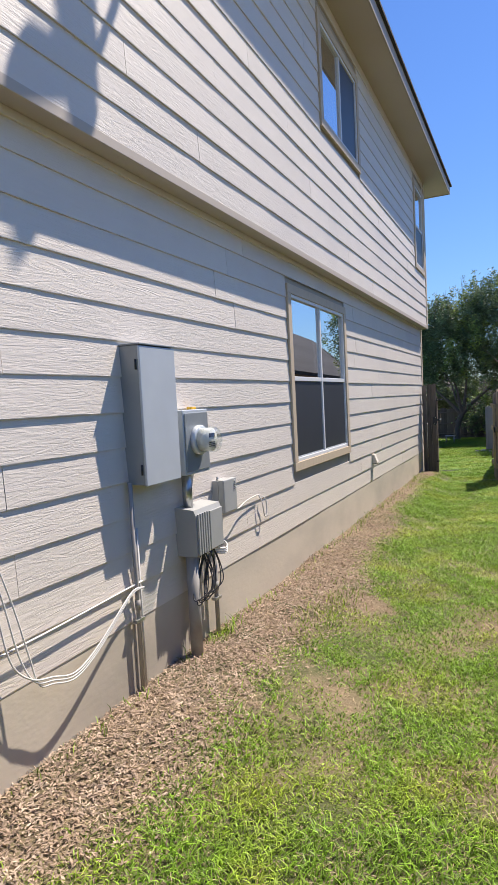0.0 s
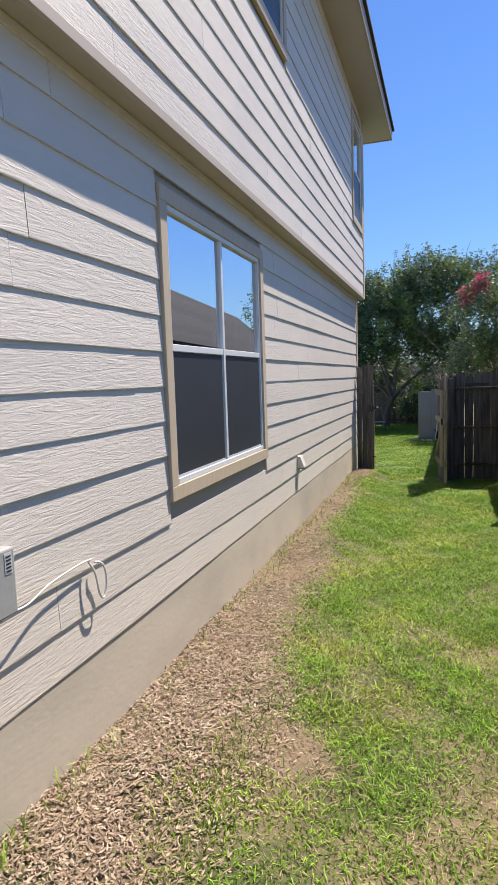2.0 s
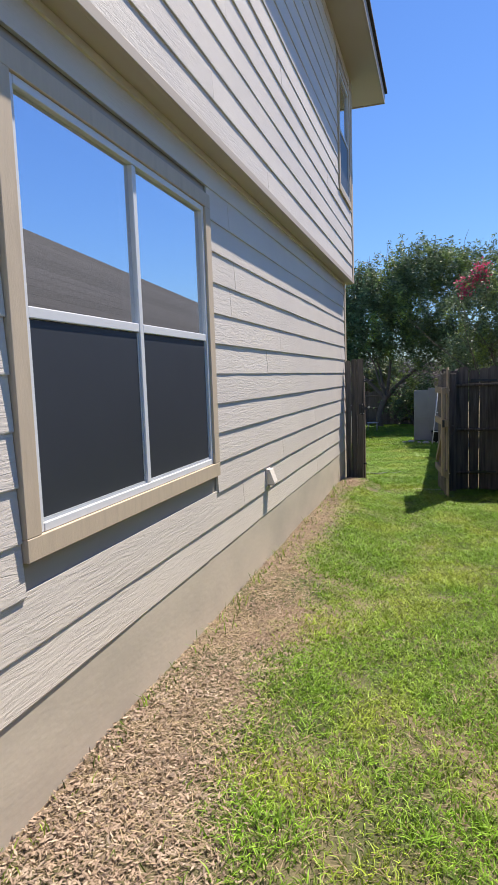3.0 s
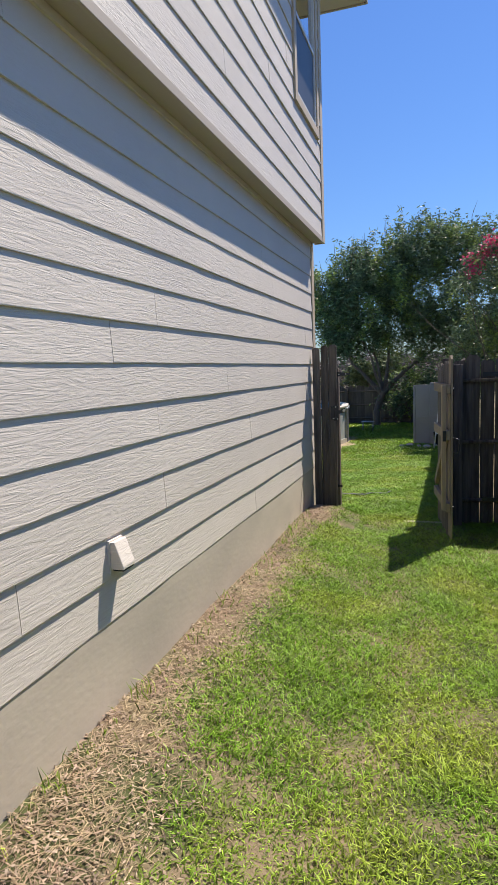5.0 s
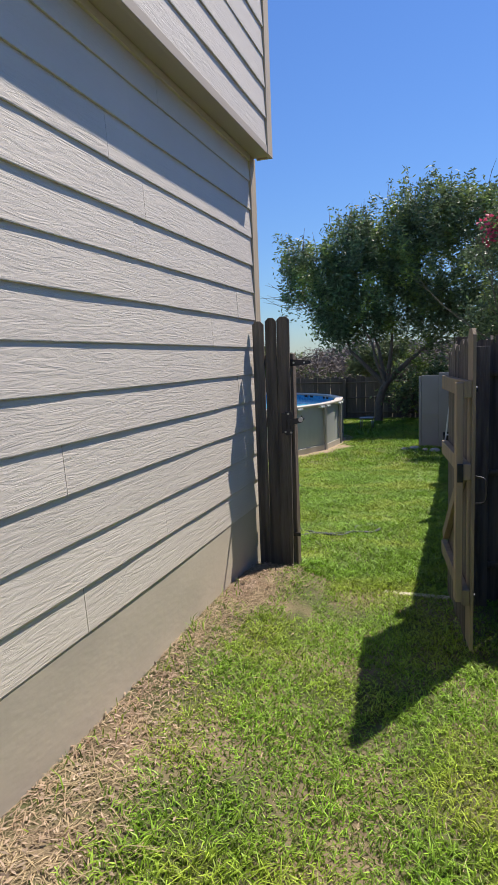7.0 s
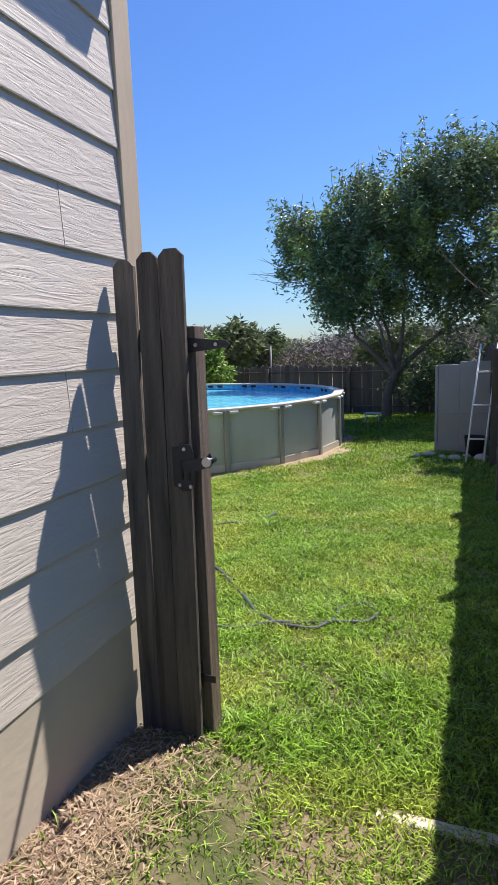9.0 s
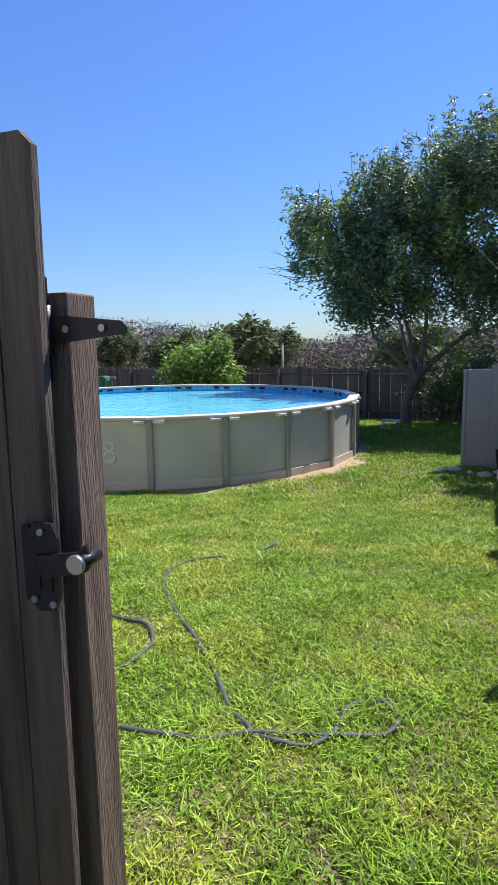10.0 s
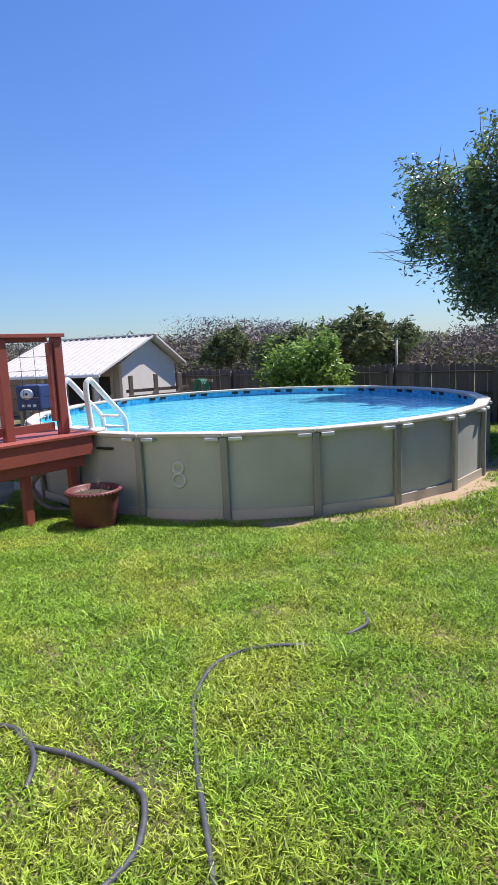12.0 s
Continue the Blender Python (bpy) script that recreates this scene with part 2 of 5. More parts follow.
def lathe(bm, profile, sides=32):
    """Turns a profile of (radius, height) about z."""
    rings = [[bm.verts.new((r * math.cos(2 * math.pi * k / sides), r * math.sin(2 * math.pi * k / sides), z)) for k in range(sides)] for r, z in profile]
    for r, s in zip(rings, rings[1:]):
        for k in range(sides):
            bm.faces.new((r[k], r[(k + 1) % sides], s[(k + 1) % sides], s[k])).smooth = True
    return bm


def prism(bm, outline, axis, a, b):
    """Extrudes an outline of pairs along an axis from a to b."""
    def at(u, v, w):
        return {"x": (w, u, v), "y": (u, w, v), "z": (u, v, w)}[axis]
    lo, hi = [bm.verts.new(at(u, v, a)) for u, v in outline], [bm.verts.new(at(u, v, b)) for u, v in outline]
    n = len(outline)
    for k in range(n):
        bm.faces.new((lo[k], lo[(k + 1) % n], hi[(k + 1) % n], hi[k]))
    bm.faces.new(lo[::-1])
    bm.faces.new(hi)
    bmesh.ops.recalc_face_normals(bm, faces=bm.faces)
    return bm


def mesh_of(name, bm, mat):
    me = bpy.data.meshes.new(name)
    bm.to_mesh(me)
    bm.free()
    me.materials.append(mat)
    return me


def part(name, bm, mat, parent, label=""):
    ob = new(name, mesh_of(name, bm, mat))
    ob.parent = parent
    return tagged(ob, label)


def whole(name, bm, mat, label, category, group="", kind=""):
    return tagged(new(name, mesh_of(name, bm, mat)), label, category, group, kind)


def thing(name, at, label, category, group="", kind="", turn=0):
    ob = new(name)
    ob.empty_display_size = 0.1
    ob.matrix_world = pose(*at, 0, 0, turn)
    return tagged(ob, label, category, group, kind)


def shared(name, me, parent, m, label=""):
    """One more piece on the same mesh data."""
    ob = new(name, me)
    ob.parent = parent
    ob.matrix_basis = m
    return tagged(ob, label)


def raw_mesh(name, verts, faces, mat, smooth=False):
    """A large mesh straight from arrays; faces: rows of equal length."""
    me = bpy.data.meshes.new(name)
    k = faces.shape[1]
    me.vertices.add(len(verts))
    me.vertices.foreach_set("co", verts.astype(np.float32).ravel())
    me.loops.add(faces.size)
    me.loops.foreach_set("vertex_index", faces.astype(np.int32).ravel())
    me.polygons.add(len(faces))
    me.polygons.foreach_set("loop_start", np.arange(0, faces.size, k, dtype=np.int32))
    me.polygons.foreach_set("loop_total", np.full(len(faces), k, dtype=np.int32))
    me.update(calc_edges=True)
    me.validate()
    if smooth:
        me.polygons.foreach_set("use_smooth", np.ones(len(faces), dtype=bool))
    me.materials.append(mat)
    return me


RNG = np.random.default_rng(7)


# ---- the ground ----
def step(a, b, v):
    t = np.clip((v - a) / (b - a), 0, 1)
    return t * t * (3 - 2 * t)


def ground_z(x, y):
    """Falls away from the house, and slopes gently down through the back yard."""
    x, y = np.asarray(x, float), np.asarray(y, float)
    side = -0.01 - 0.17 * step(-2.15, -0.9, x)
    back = -0.19 - 0.23 * np.clip((y - 14.0) / 5.0, 0, 1)
    k = np.maximum(step(12.7, 13.9, y), step(11.4, 13.0, y) * step(-2.0, -1.6, x))
    lumps = 0.012 * np.sin(2.1 * x + 0.7 * y) * np.sin(1.3 * y - 0.8 * x) + 0.008 * np.sin(5.3 * x - 3.1 * y)
    return side * (1 - k) + back * k + lumps


xs = np.array([-400, -200, -100, -60, -40, -30, -24, *np.arange(-20, -9, 1.0), *np.arange(-9, 1.01, 0.2), 2, 3, 5, 8, 12, 20, 40, 80, 150, 400])
ys = np.array([-400, -150, -60, -30, -15, *np.arange(-8, 30.01, 0.25), 32, 36, 42, 50, 65, 90, 150, 400])
gx, gy = np.meshgrid(xs, ys)
gz = ground_z(gx, gy)
nx, ny = len(xs), len(ys)
idx = np.arange(nx * ny).reshape(ny, nx)
quads = np.stack([idx[:-1, :-1], idx[:-1, 1:], idx[1:, 1:], idx[1:, :-1]], -1).reshape(-1, 4)
ground = tagged(new("ground", raw_mesh("ground", np.stack([gx, gy, gz], -1).reshape(-1, 3), quads, SOIL, True)), "patchy soil and thin turf of the yard", "ground", kind="structure")

# ---- the house ----
WALL, UPPER, EXPO = -2.2, -2.06, 0.203
Y0, Y1 = -5.0, 13.3


def lap_board(length, seed):
    """A lap board from its lower left end along y: a wedge, its lower lip a little wavy."""
    r = np.random.default_rng(seed)
    n = max(2, int(length / 0.22))
    bm = bmesh.new()
    rows = []
    wob = np.cumsum(r.normal(0, 0.0009, n + 1))
    wob -= np.linspace(wob[0], wob[-1], n + 1)
    drop = np.cumsum(r.normal(0, 0.0007, n + 1))
    drop -= np.linspace(drop[0], drop[-1], n + 1)
    for i in range(n + 1):
        y = length * i / n
        rows.append([bm.verts.new(p) for p in ((-0.02, y, drop[i]), (wob[i], y, drop[i]), (wob[i] + 0.001, y, 0.004 + drop[i]), (-0.0100 + wob[i] * 0.3, y, EXPO + 0.015), (-0.022, y, EXPO + 0.015))])
    for a, b in zip(rows, rows[1:]):
        for k in range(5):
            bm.faces.new((a[k], b[k], b[(k + 1) % 5], a[(k + 1) % 5]))
    bm.faces.new(rows[0][::-1])
    bm.faces.new(rows[-1])
    bmesh.ops.recalc_face_normals(bm, faces=bm.faces)
    return bm


def courses(wall, plane, z0, count, z_top, openings, seed):
    """Courses of lap boards with staggered butt joints, cut round the openings."""
    r = random.Random(seed)
    for k in range(count):
        z = z0 + k * EXPO
        if z + 0.05 > z_top:
            break
        cuts = [(Y0, Y1 - 0.11)]
        for a, b, lo, hi in openings:
            if z + EXPO > lo + 0.05 and z < hi - 0.05:
                cuts = [piece for u, v in cuts for piece in ((u, min(v, a)), (max(u, b), v)) if piece[1] - piece[0] > 0.02]
        joint = Y0 + r.uniform(0.4, 3.6)
        joints = []
        while joint < Y1:
            joints.append(joint)
            joint += 3.66
        for u, v in cuts:
            ends = [u, *[j for j in joints if u + 0.25 < j < v - 0.25], v]
            for a, b in zip(ends, ends[1:]):
                ob = part("board", lap_board(b - a - 0.003, int(1000 * z + 10 * a + 500)), SIDING, wall)
                ob.location = (plane + r.uniform(-0.001, 0.0015), a, z + r.uniform(-0.0015, 0.0015))


def wall_with_holes(name, x0, x1, y0, y1, z0, z1, holes, mat, label):
    """A wall slab with openings through it, in strips butted end to end."""
    bm = bmesh.new()
    marks = sorted({y0, y1, *[h[0] for h in holes], *[h[1] for h in holes]})
    for a, b in zip(marks, marks[1:]):
        inside = [h for h in holes if h[0] <= a and b <= h[1]]
        z = z0
        for h in sorted(inside, key=lambda q: q[2]):
            box(bm, x0, x1, a, b, z, h[2])
            z = h[3]
        box(bm, x0, x1, a, b, z, z1)
    return whole(name, bm, mat, label, "wall", kind="structure")


W1 = (5.44, 7.27, 1.03, 2.69)
W2 = (6.32, 7.78, 4.64, 5.68)
W3 = (12.06, 12.98, 4.18, 5.70)
foundation = whole("wall_foundation", boxed(-2.45, WALL - 0.004, Y0, Y1 - 0.02, -0.5, 0.425), CONCRETE, "stained buff concrete foundation of the house", "foundation", kind="structure")
lower = wall_with_holes("wall_lower", -2.40, WALL - 0.024, Y0, Y1 - 0.02, 0.427, 3.03, [W1], SHEDSIDE, "ground-floor wall clad in cream lap siding boards")
upper = wall_with_holes("wall_upper", -2.26, UPPER - 0.024, Y0, Y1 - 0.02, 3.06, 6.04, [W2, W3], SHEDSIDE, "upper-floor wall clad in cream lap siding, jutting out")
whole("soffit_overhang", boxed(-2.40, UPPER - 0.002, Y0, Y1 - 0.012, 3.032, 3.058), SOFFIT, "tan painted underside of the jutting upper floor", "soffit", kind="structure")
whole("trim_overhang", boxed(UPPER - 0.022, UPPER + 0.004, Y0, Y1 - 0.1, 3.02, 3.075, bevel=0.003), SOFFIT, "tan band along the foot of the upper floor", "trim", kind="structure")
whole("trim_frieze", boxed(-2.222, -2.19, Y0, Y1 - 0.11, 2.99, 3.03), SIDING, "cream frieze strip under the overhang", "trim", kind="structure")
for nm, xp, z0, z1 in (("trim_corner_lower", WALL, 0.41, 3.03), ("trim_corner_upper", UPPER, 3.02, 6.04)):
    t = thing(nm, (xp, Y1, z0), "tan wooden corner boards of the house", "trim", kind="structure")
    part("corner_board", boxed(-0.022, 0.008, -0.108, 0.012, 0, z1 - z0, bevel=0.003), TRIM, t)
    part("corner_board", boxed(-0.115, -0.024, -0.01, 0.012, 0, z1 - z0, bevel=0.003), TRIM, t)
wall_back = whole("wall_back", boxed(-12.0, -2.42, Y1 - 0.18, Y1 - 0.03, -0.5, 6.04), SIDING, "rear wall of the house in cream siding", "wall", kind="structure")
whole("wall_front", boxed(-12.0, -2.46, Y0, Y0 + 0.15, -0.5, 6.04), SIDING, "front end wall of the house", "wall", kind="structure")
whole("wall_far", boxed(-12.2, -12.02, Y0, Y1 - 0.03, -0.5, 6.04), SIDING, "far side wall of the house", "wall", kind="structure")
# unseen interior surfaces, coloured dark so the panes show gloom behind them
whole("floor_upper", boxed(-12.0, -2.42, Y0 + 0.16, Y1 - 0.2, 2.95, 3.02), ROOM, "floor between the storeys, coloured dark for the unlit interior", "floor", kind="structure")
whole("floor_lower", boxed(-12.0, -2.46, Y0 + 0.16, Y1 - 0.2, 0.3, 0.4), ROOM, "ground floor inside the house, coloured dark for the unlit interior", "floor", kind="structure")
whole("wall_inner", boxed(-4.6, -4.5, Y0 + 0.16, Y1 - 0.2, 0.41, 2.94), ROOM, "stand-in inner wall, coloured dark for the unlit room", "wall", kind="structure")
whole("wall_inner_upper", boxed(-4.6, -4.5, Y0 + 0.16, Y1 - 0.2, 3.03, 6.0), ROOM, "stand-in inner wall, coloured dark for the unlit upper room", "wall", kind="structure")

# roof, soffit and fascia
whole("soffit_eave", boxed(-12.6, -1.655, Y0 - 0.6, 14.22, 6.045, 6.065), SOFFIT, "tan boarded soffit under the eave", "soffit", kind="structure")
whole("fascia_side", boxed(-1.653, -1.63, Y0 - 0.6, 14.25, 6.03, 6.20, bevel=0.003), FASCIA, "painted fascia board along the eave", "fascia", kind="structure")
whole("fascia_end", boxed(-12.6, -1.655, 14.223, 14.25, 6.03, 6.20, bevel=0.003), FASCIA, "painted fascia board at the roof end", "fascia", kind="structure")
bm = bmesh.new()
xe, xf, ya, yb, zr = -1.59, -12.7, Y0 - 0.65, 14.29, 8.6
v = [bm.verts.new(p) for p in ((xe, ya, 6.2), (xe, yb, 6.2), (xf, yb, 6.2), (xf, ya, 6.2), (-7.15, ya + 5, zr), (-7.15, yb - 5, zr), (xe, ya, 6.235), (xe, yb, 6.235), (xf, yb, 6.235), (xf, ya, 6.235))]
for f in ((6, 7, 5, 4), (7, 8, 5), (8, 9, 4, 5), (9, 6, 4), (0, 1, 7, 6), (1, 2, 8, 7), (2, 3, 9, 8), (3, 0, 6, 9), (3, 2, 1, 0)):
    bm.faces.new([v[i] for i in f])
whole("roof", bm, SHINGLE, "dark asphalt shingle hip roof of the house", "roof", kind="structure")


def window(name, plane, y0, y1, z0, z1, label, mullions, rail, screens, trim):
    """A vinyl window set in the wall: tan casing boards, frame, bars, panes and insect screens."""
    w = thing(name, (plane, y0, z0), label, "window", kind="structure")
    h, wd, c = z1 - z0, y1 - y0, 0.088
    if trim:
        part("casing", boxed(-0.02, 0.017, -c, wd + c, h, h + c, bevel=0.003), TRIM, w)
        part("casing", boxed(-0.02, 0.019, -c, wd + c, -c, 0, bevel=0.003), TRIM, w)
        part("casing", boxed(-0.02, 0.018, -c, 0, 0.001, h - 0.001, bevel=0.003), TRIM, w)
        part("casing", boxed(-0.02, 0.018, wd, wd + c, 0.001, h - 0.001, bevel=0.003), TRIM, w)
    f = bmesh.new()
    for a in ((-0.09, 0.004, 0.002, 0.032, 0.002, h - 0.002), (-0.09, 0.004, wd - 0.032, wd - 0.002, 0.002, h - 0.002),
              (-0.09, 0.006, 0.033, wd - 0.033, 0.002, 0.036), (-0.09, 0.006, 0.033, wd - 0.033, h - 0.036, h - 0.002)):
        box(f, *a, bevel=0.003)
    part("window_frame", f, VINYL, w)
    for m in mullions:
        part("mullion", boxed(-0.085, 0.002, m * wd - 0.02, m * wd + 0.02, 0.037, h - 0.037, bevel=0.004), VINYL, w)
    marks = [0.033, *[m * wd for m in mullions], wd - 0.033]
    for i, (a, b) in enumerate(zip(marks, marks[1:])):
        a, b = a + (0.022 if i else 0.001), b - (0.022 if i < len(marks) - 2 else 0.001)
        levels = [0.037, rail * h, h - 0.037] if rail else [0.037, h - 0.037]
        if rail:
            part("meeting_rail", boxed(-0.075, 0.0, a, b, rail * h - 0.022, rail * h + 0.022, bevel=0.004), VINYL, w)
        for j, (lo, hi) in enumerate(zip(levels, levels[1:])):
            lo, hi = lo + (0.024 if j else 0.001), hi - (0.024 if rail and j == 0 else 0.001)
            pane = part("pane", boxed(-0.026, -0.021, a, b, lo, hi), GLASS, w)
            pane.visible_shadow = False
            if (i, j) in screens:
                s = part("insect_screen", boxed(-0.013, -0.011, a + 0.014, b - 0.014, lo + 0.014, hi - 0.002), SCREEN, w, "dark insect screen")
                e = bmesh.new()
                box(e, -0.016, -0.007, a + 0.001, b - 0.001, lo, lo + 0.013)
                box(e, -0.016, -0.007, a + 0.001, a + 0.013, lo + 0.014, hi)
                box(e, -0.016, -0.007, b - 0.013, b - 0.001, lo + 0.014, hi)
                part("screen_frame", e, METALPALE, s)
    return w


window("window_1", WALL, *W1, "tan-cased double vinyl window with dark screens below", [0.5], 0.50, {(0, 0), (1, 0)}, True)
window("window_2", UPPER, *W2, "tan-cased sliding upper window, half screened", [0.5], 0, {(1, 0)}, True)
window("window_3", UPPER, *W3, "tan-cased upper window near the house corner", [], 0.5, {(0, 0)}, True)

# ---- things on the house wall ----
def service_panel():
    t = thing("service_panel", (WALL, 2.69, 1.205), "large grey steel electrical service box on the siding", "electrical box")
    part("body", boxed(-0.02, 0.118, 0, 0.36, 0, 0.80, bevel=0.004), METALBOX, t)
    part("door", boxed(0.119, 0.135, -0.004, 0.364, -0.006, 0.795, bevel=0.005), METALPALE, t, "pale grey steel door")
    part("rain_lip", boxed(-0.01, 0.14, -0.006, 0.366, 0.801, 0.81, bevel=0.002), METALBOX, t)
    for z in (0.06, 0.66):
        h = part("hinge", tube(bmesh.new(), [(0.108, -0.009, z), (0.108, -0.009, z + 0.06)], 0.006), IRON, t)
    part("hasp", boxed(0.07, 0.095, 0.3605, 0.374, 0.70, 0.78, bevel=0.003), ZINC, t)


def meter():
    t = thing("electric_meter", (WALL, 3.14, 1.20), "grey electric meter box with a round glass meter", "electric meter")
    part("body", boxed(-0.02, 0.115, 0, 0.32, 0, 0.42, bevel=0.005), METALPALE, t)
    part("cover_lip", boxed(0.116, 0.124, 0.012, 0.308, 0.02, 0.40, bevel=0.003), METALBOX, t)
    turn = pose(0.124, 0.16, 0.22, 0, 90, 0)
    ring = part("meter_ring", lathe(bmesh.new(), [(0.0, 0.0), (0.096, 0.0), (0.097, 0.008), (0.097, 0.028), (0.09, 0.034), (0.0, 0.034)]), METALPALE, t)
    ring.matrix_basis = turn
    face = part("meter_face", lathe(bmesh.new(), [(0.0, 0.035), (0.076, 0.035), (0.076, 0.105), (0.0, 0.105)]), DIAL, t)
    face.matrix_basis = turn
    d = part("display", boxed(0.2295, 0.2325, 0.125, 0.195, 0.235, 0.262), SLOT, t)
    b = bmesh.new()
    for z in (0.20, 0.188, 0.176):
        box(b, 0.2295, 0.232, 0.12, 0.20, z, z + 0.005)
    part("label_lines", b, SLOT, t)
    dome = part("glass_dome", lathe(bmesh.new(), [(0.085, 0.035), (0.084, 0.125), (0.078, 0.142), (0.05, 0.15), (0.0, 0.152)]), METERGLASS, t, "clear glass dome")
    dome.matrix_basis = turn
    part("yellow_seal", boxed(0.02, 0.06, 0.21, 0.27, 0.421, 0.438, bevel=0.003), YELLOW, t, "yellow plastic seal tag")
    part("knob", boxed(0.03, 0.06, 0.3205, 0.34, 0.30, 0.335, bevel=0.004), IRON, t)


def ribbed_box():
    t = thing("network_box", (WALL, 3.17, 0.665), "grey ribbed plastic network box above loose cables", "utility box")
    b = prism(bmesh.new(), [(-0.02, 0), (0.14, 0.0), (0.15, 0.01), (0.15, 0.27), (0.135, 0.305), (-0.02, 0.32)], "y", 0, 0.35)
    part("body", b, PLASTIC, t)
    part("cover", boxed(0.151, 0.162, 0.17, 0.345, 0.012, 0.275, bevel=0.004), PLASTIC, t)
    for k in range(5):
        part("rib", boxed(0.15, 0.1625, 0.014 + 0.031 * k, 0.032 + 0.031 * k, 0.008, 0.278, bevel=0.003), PLASTIC, t)
        part("slot", boxed(0.15, 0.153, 0.0335 + 0.031 * k, 0.0435 + 0.031 * k, 0.01, 0.275), SLOT, t, "dark slot between ribs")
    part("latch", boxed(0.03, 0.06, 0.3505, 0.362, 0.22, 0.25, bevel=0.003), IRON, t)


def small_box():
    t = thing("junction_box", (WALL, 3.68, 0.855), "small pale grey cable junction box on the siding", "utility box")
    part("body", boxed(-0.02, 0.05, 0, 0.20, 0, 0.235, bevel=0.006), PLASTIC, t)
    part("lid", boxed(0.051, 0.098, -0.004, 0.204, -0.004, 0.24, bevel=0.008), PLASTIC, t)
    part("label", boxed(0.0985, 0.1, 0.15, 0.185, 0.15, 0.225), DIAL, t)
    b = bmesh.new()
    for k in range(5):
        box(b, 0.1003, 0.1012, 0.155, 0.18, 0.157 + 0.013 * k, 0.163 + 0.013 * k)
    part("print", b, SLOT, t)
    part("screw", tube(bmesh.new(), [(0.03, 0.03, 0.236), (0.03, 0.03, 0.262)], 0.009), ZINC, t)


def pipe(name, y, x, z0, z1, r, mat, label, straps=()):
    t = thing(name, (x, y, z0), label, "pipe")
    part("tube", tube(bmesh.new(), [(0, 0, 0), (0, 0, z1 - z0)], r, 14), mat, t)
    for z in straps:
        part("strap", boxed(-r - 0.005, r + 0.003, -r - 0.025, r + 0.025, z - 0.01, z + 0.01, bevel=0.002), ZINC, t)
        part("coupling", tube(bmesh.new(), [(0, 0, z + 0.06), (0, 0, z + 0.12)], r * 1.25, 14), mat, t)


def cable(name, points, r, mat, label, steps=7):
    return whole(name, tube(bmesh.new(), smooth_path(points, steps), r, 7), mat, label, "cable")


service_panel()
meter()
ribbed_box()
small_box()
pipe("conduit", 2.665, WALL + 0.03, -0.03, 1.222, 0.013, PVC, "thin grey conduit down the wall below the service box", (0.45,))
pipe("conduit", 2.71, WALL + 0.022, -0.03, 0.95, 0.007, CABLE_W, "thin pale ground wire conduit beside the pipe")
pipe("riser_pipe", 3.22, WALL + 0.075, -0.08, 0.667, 0.042, PVC, "thick grey plastic riser pipe in the soil")
pipe("conduit", 3.25, WALL + 0.05, 0.975, 1.2, 0.034, ZINC, "short grey pipe under the meter box")
pipe("conduit", 3.55, WALL + 0.06, -0.03, 0.70, 0.016, PVC, "thin brown-grey conduit below the network box", (0.3,))
pipe("conduit", 3.59, WALL + 0.04, -0.03, 0.66, 0.012, CABLE_K, "thin dark conduit beside the network box")
for k in range(3):
    d = 0.02 * k
    cable("slack_cable", [(-2.16, 2.72, 0.60), (-2.14, 2.60, 0.62 - d * 0.3), (-2.12, 2.47, 0.58 - d * 0.4), (-2.11, 2.24, 0.45 - d * 0.6), (-2.11, 2.06, 0.385 - d * 0.7), (-2.12, 1.92, 0.42 - d * 0.8), (-2.13, 1.80 + d, 0.46 - d), (-2.14, 1.70 + d * 2.5, 0.58), (-2.15, 1.65 + d * 2, 0.86), (-2.16, 1.58, 1.3)],
          0.0046, CABLE_W, "slack white cable looping along the wall")
cable("wall_cable", [(-2.17, 2.72, 0.635), (-2.172, 2.3, 0.622), (-2.172, 1.9, 0.613), (-2.172, 1.2, 0.61), (-2.172, 0.2, 0.60)], 0.0055, CABLE_W, "white cable run along a siding lap")
for k in range(7):
    a, s = random.uniform(3.2, 3.46), random.uniform(-0.04, 0.04)
    cable("loose_wire", [(-2.1 + s, a, 0.69), (-2.06 + s, a + 0.03, 0.55), (-2.03 + s, a - 0.03 + s, 0.42 + s), (-2.08, a - 0.12, 0.36 + s), (-2.13, a - 0.02, 0.48), (-2.15, a + 0.1, 0.62)], 0.004, CABLE_K, "loose dark wire hanging under the network box")
for k in range(4):
    cable("coiled_wire", [(-2.10, 3.46, 0.62 + 0.012 * k), (-2.05, 3.56, 0.60 + 0.012 * k), (-2.09, 3.63, 0.63 + 0.01 * k), (-2.15, 3.56, 0.66 + 0.008 * k), (-2.12, 3.46, 0.64)], 0.005, CABLE_W, "coil of pale wire beside the network box")
cable("wall_cable", [(-2.13, 3.86, 0.85), (-2.14, 3.98, 0.84), (-2.165, 4.15, 0.86), (-2.175, 4.35, 0.87), (-2.18, 4.47, 0.865)], 0.0045, CABLE_W, "white cable from the junction box across the siding")
cable("cable_loop", [(-2.185, 4.45, 0.86), (-2.165, 4.47, 0.80), (-2.16, 4.49, 0.70), (-2.165, 4.53, 0.665), (-2.165, 4.56, 0.72), (-2.165, 4.55, 0.80), (-2.17, 4.52, 0.835), (-2.185, 4.5, 0.84)], 0.0055, CABLE_W, "short white cable loop hanging from the siding")


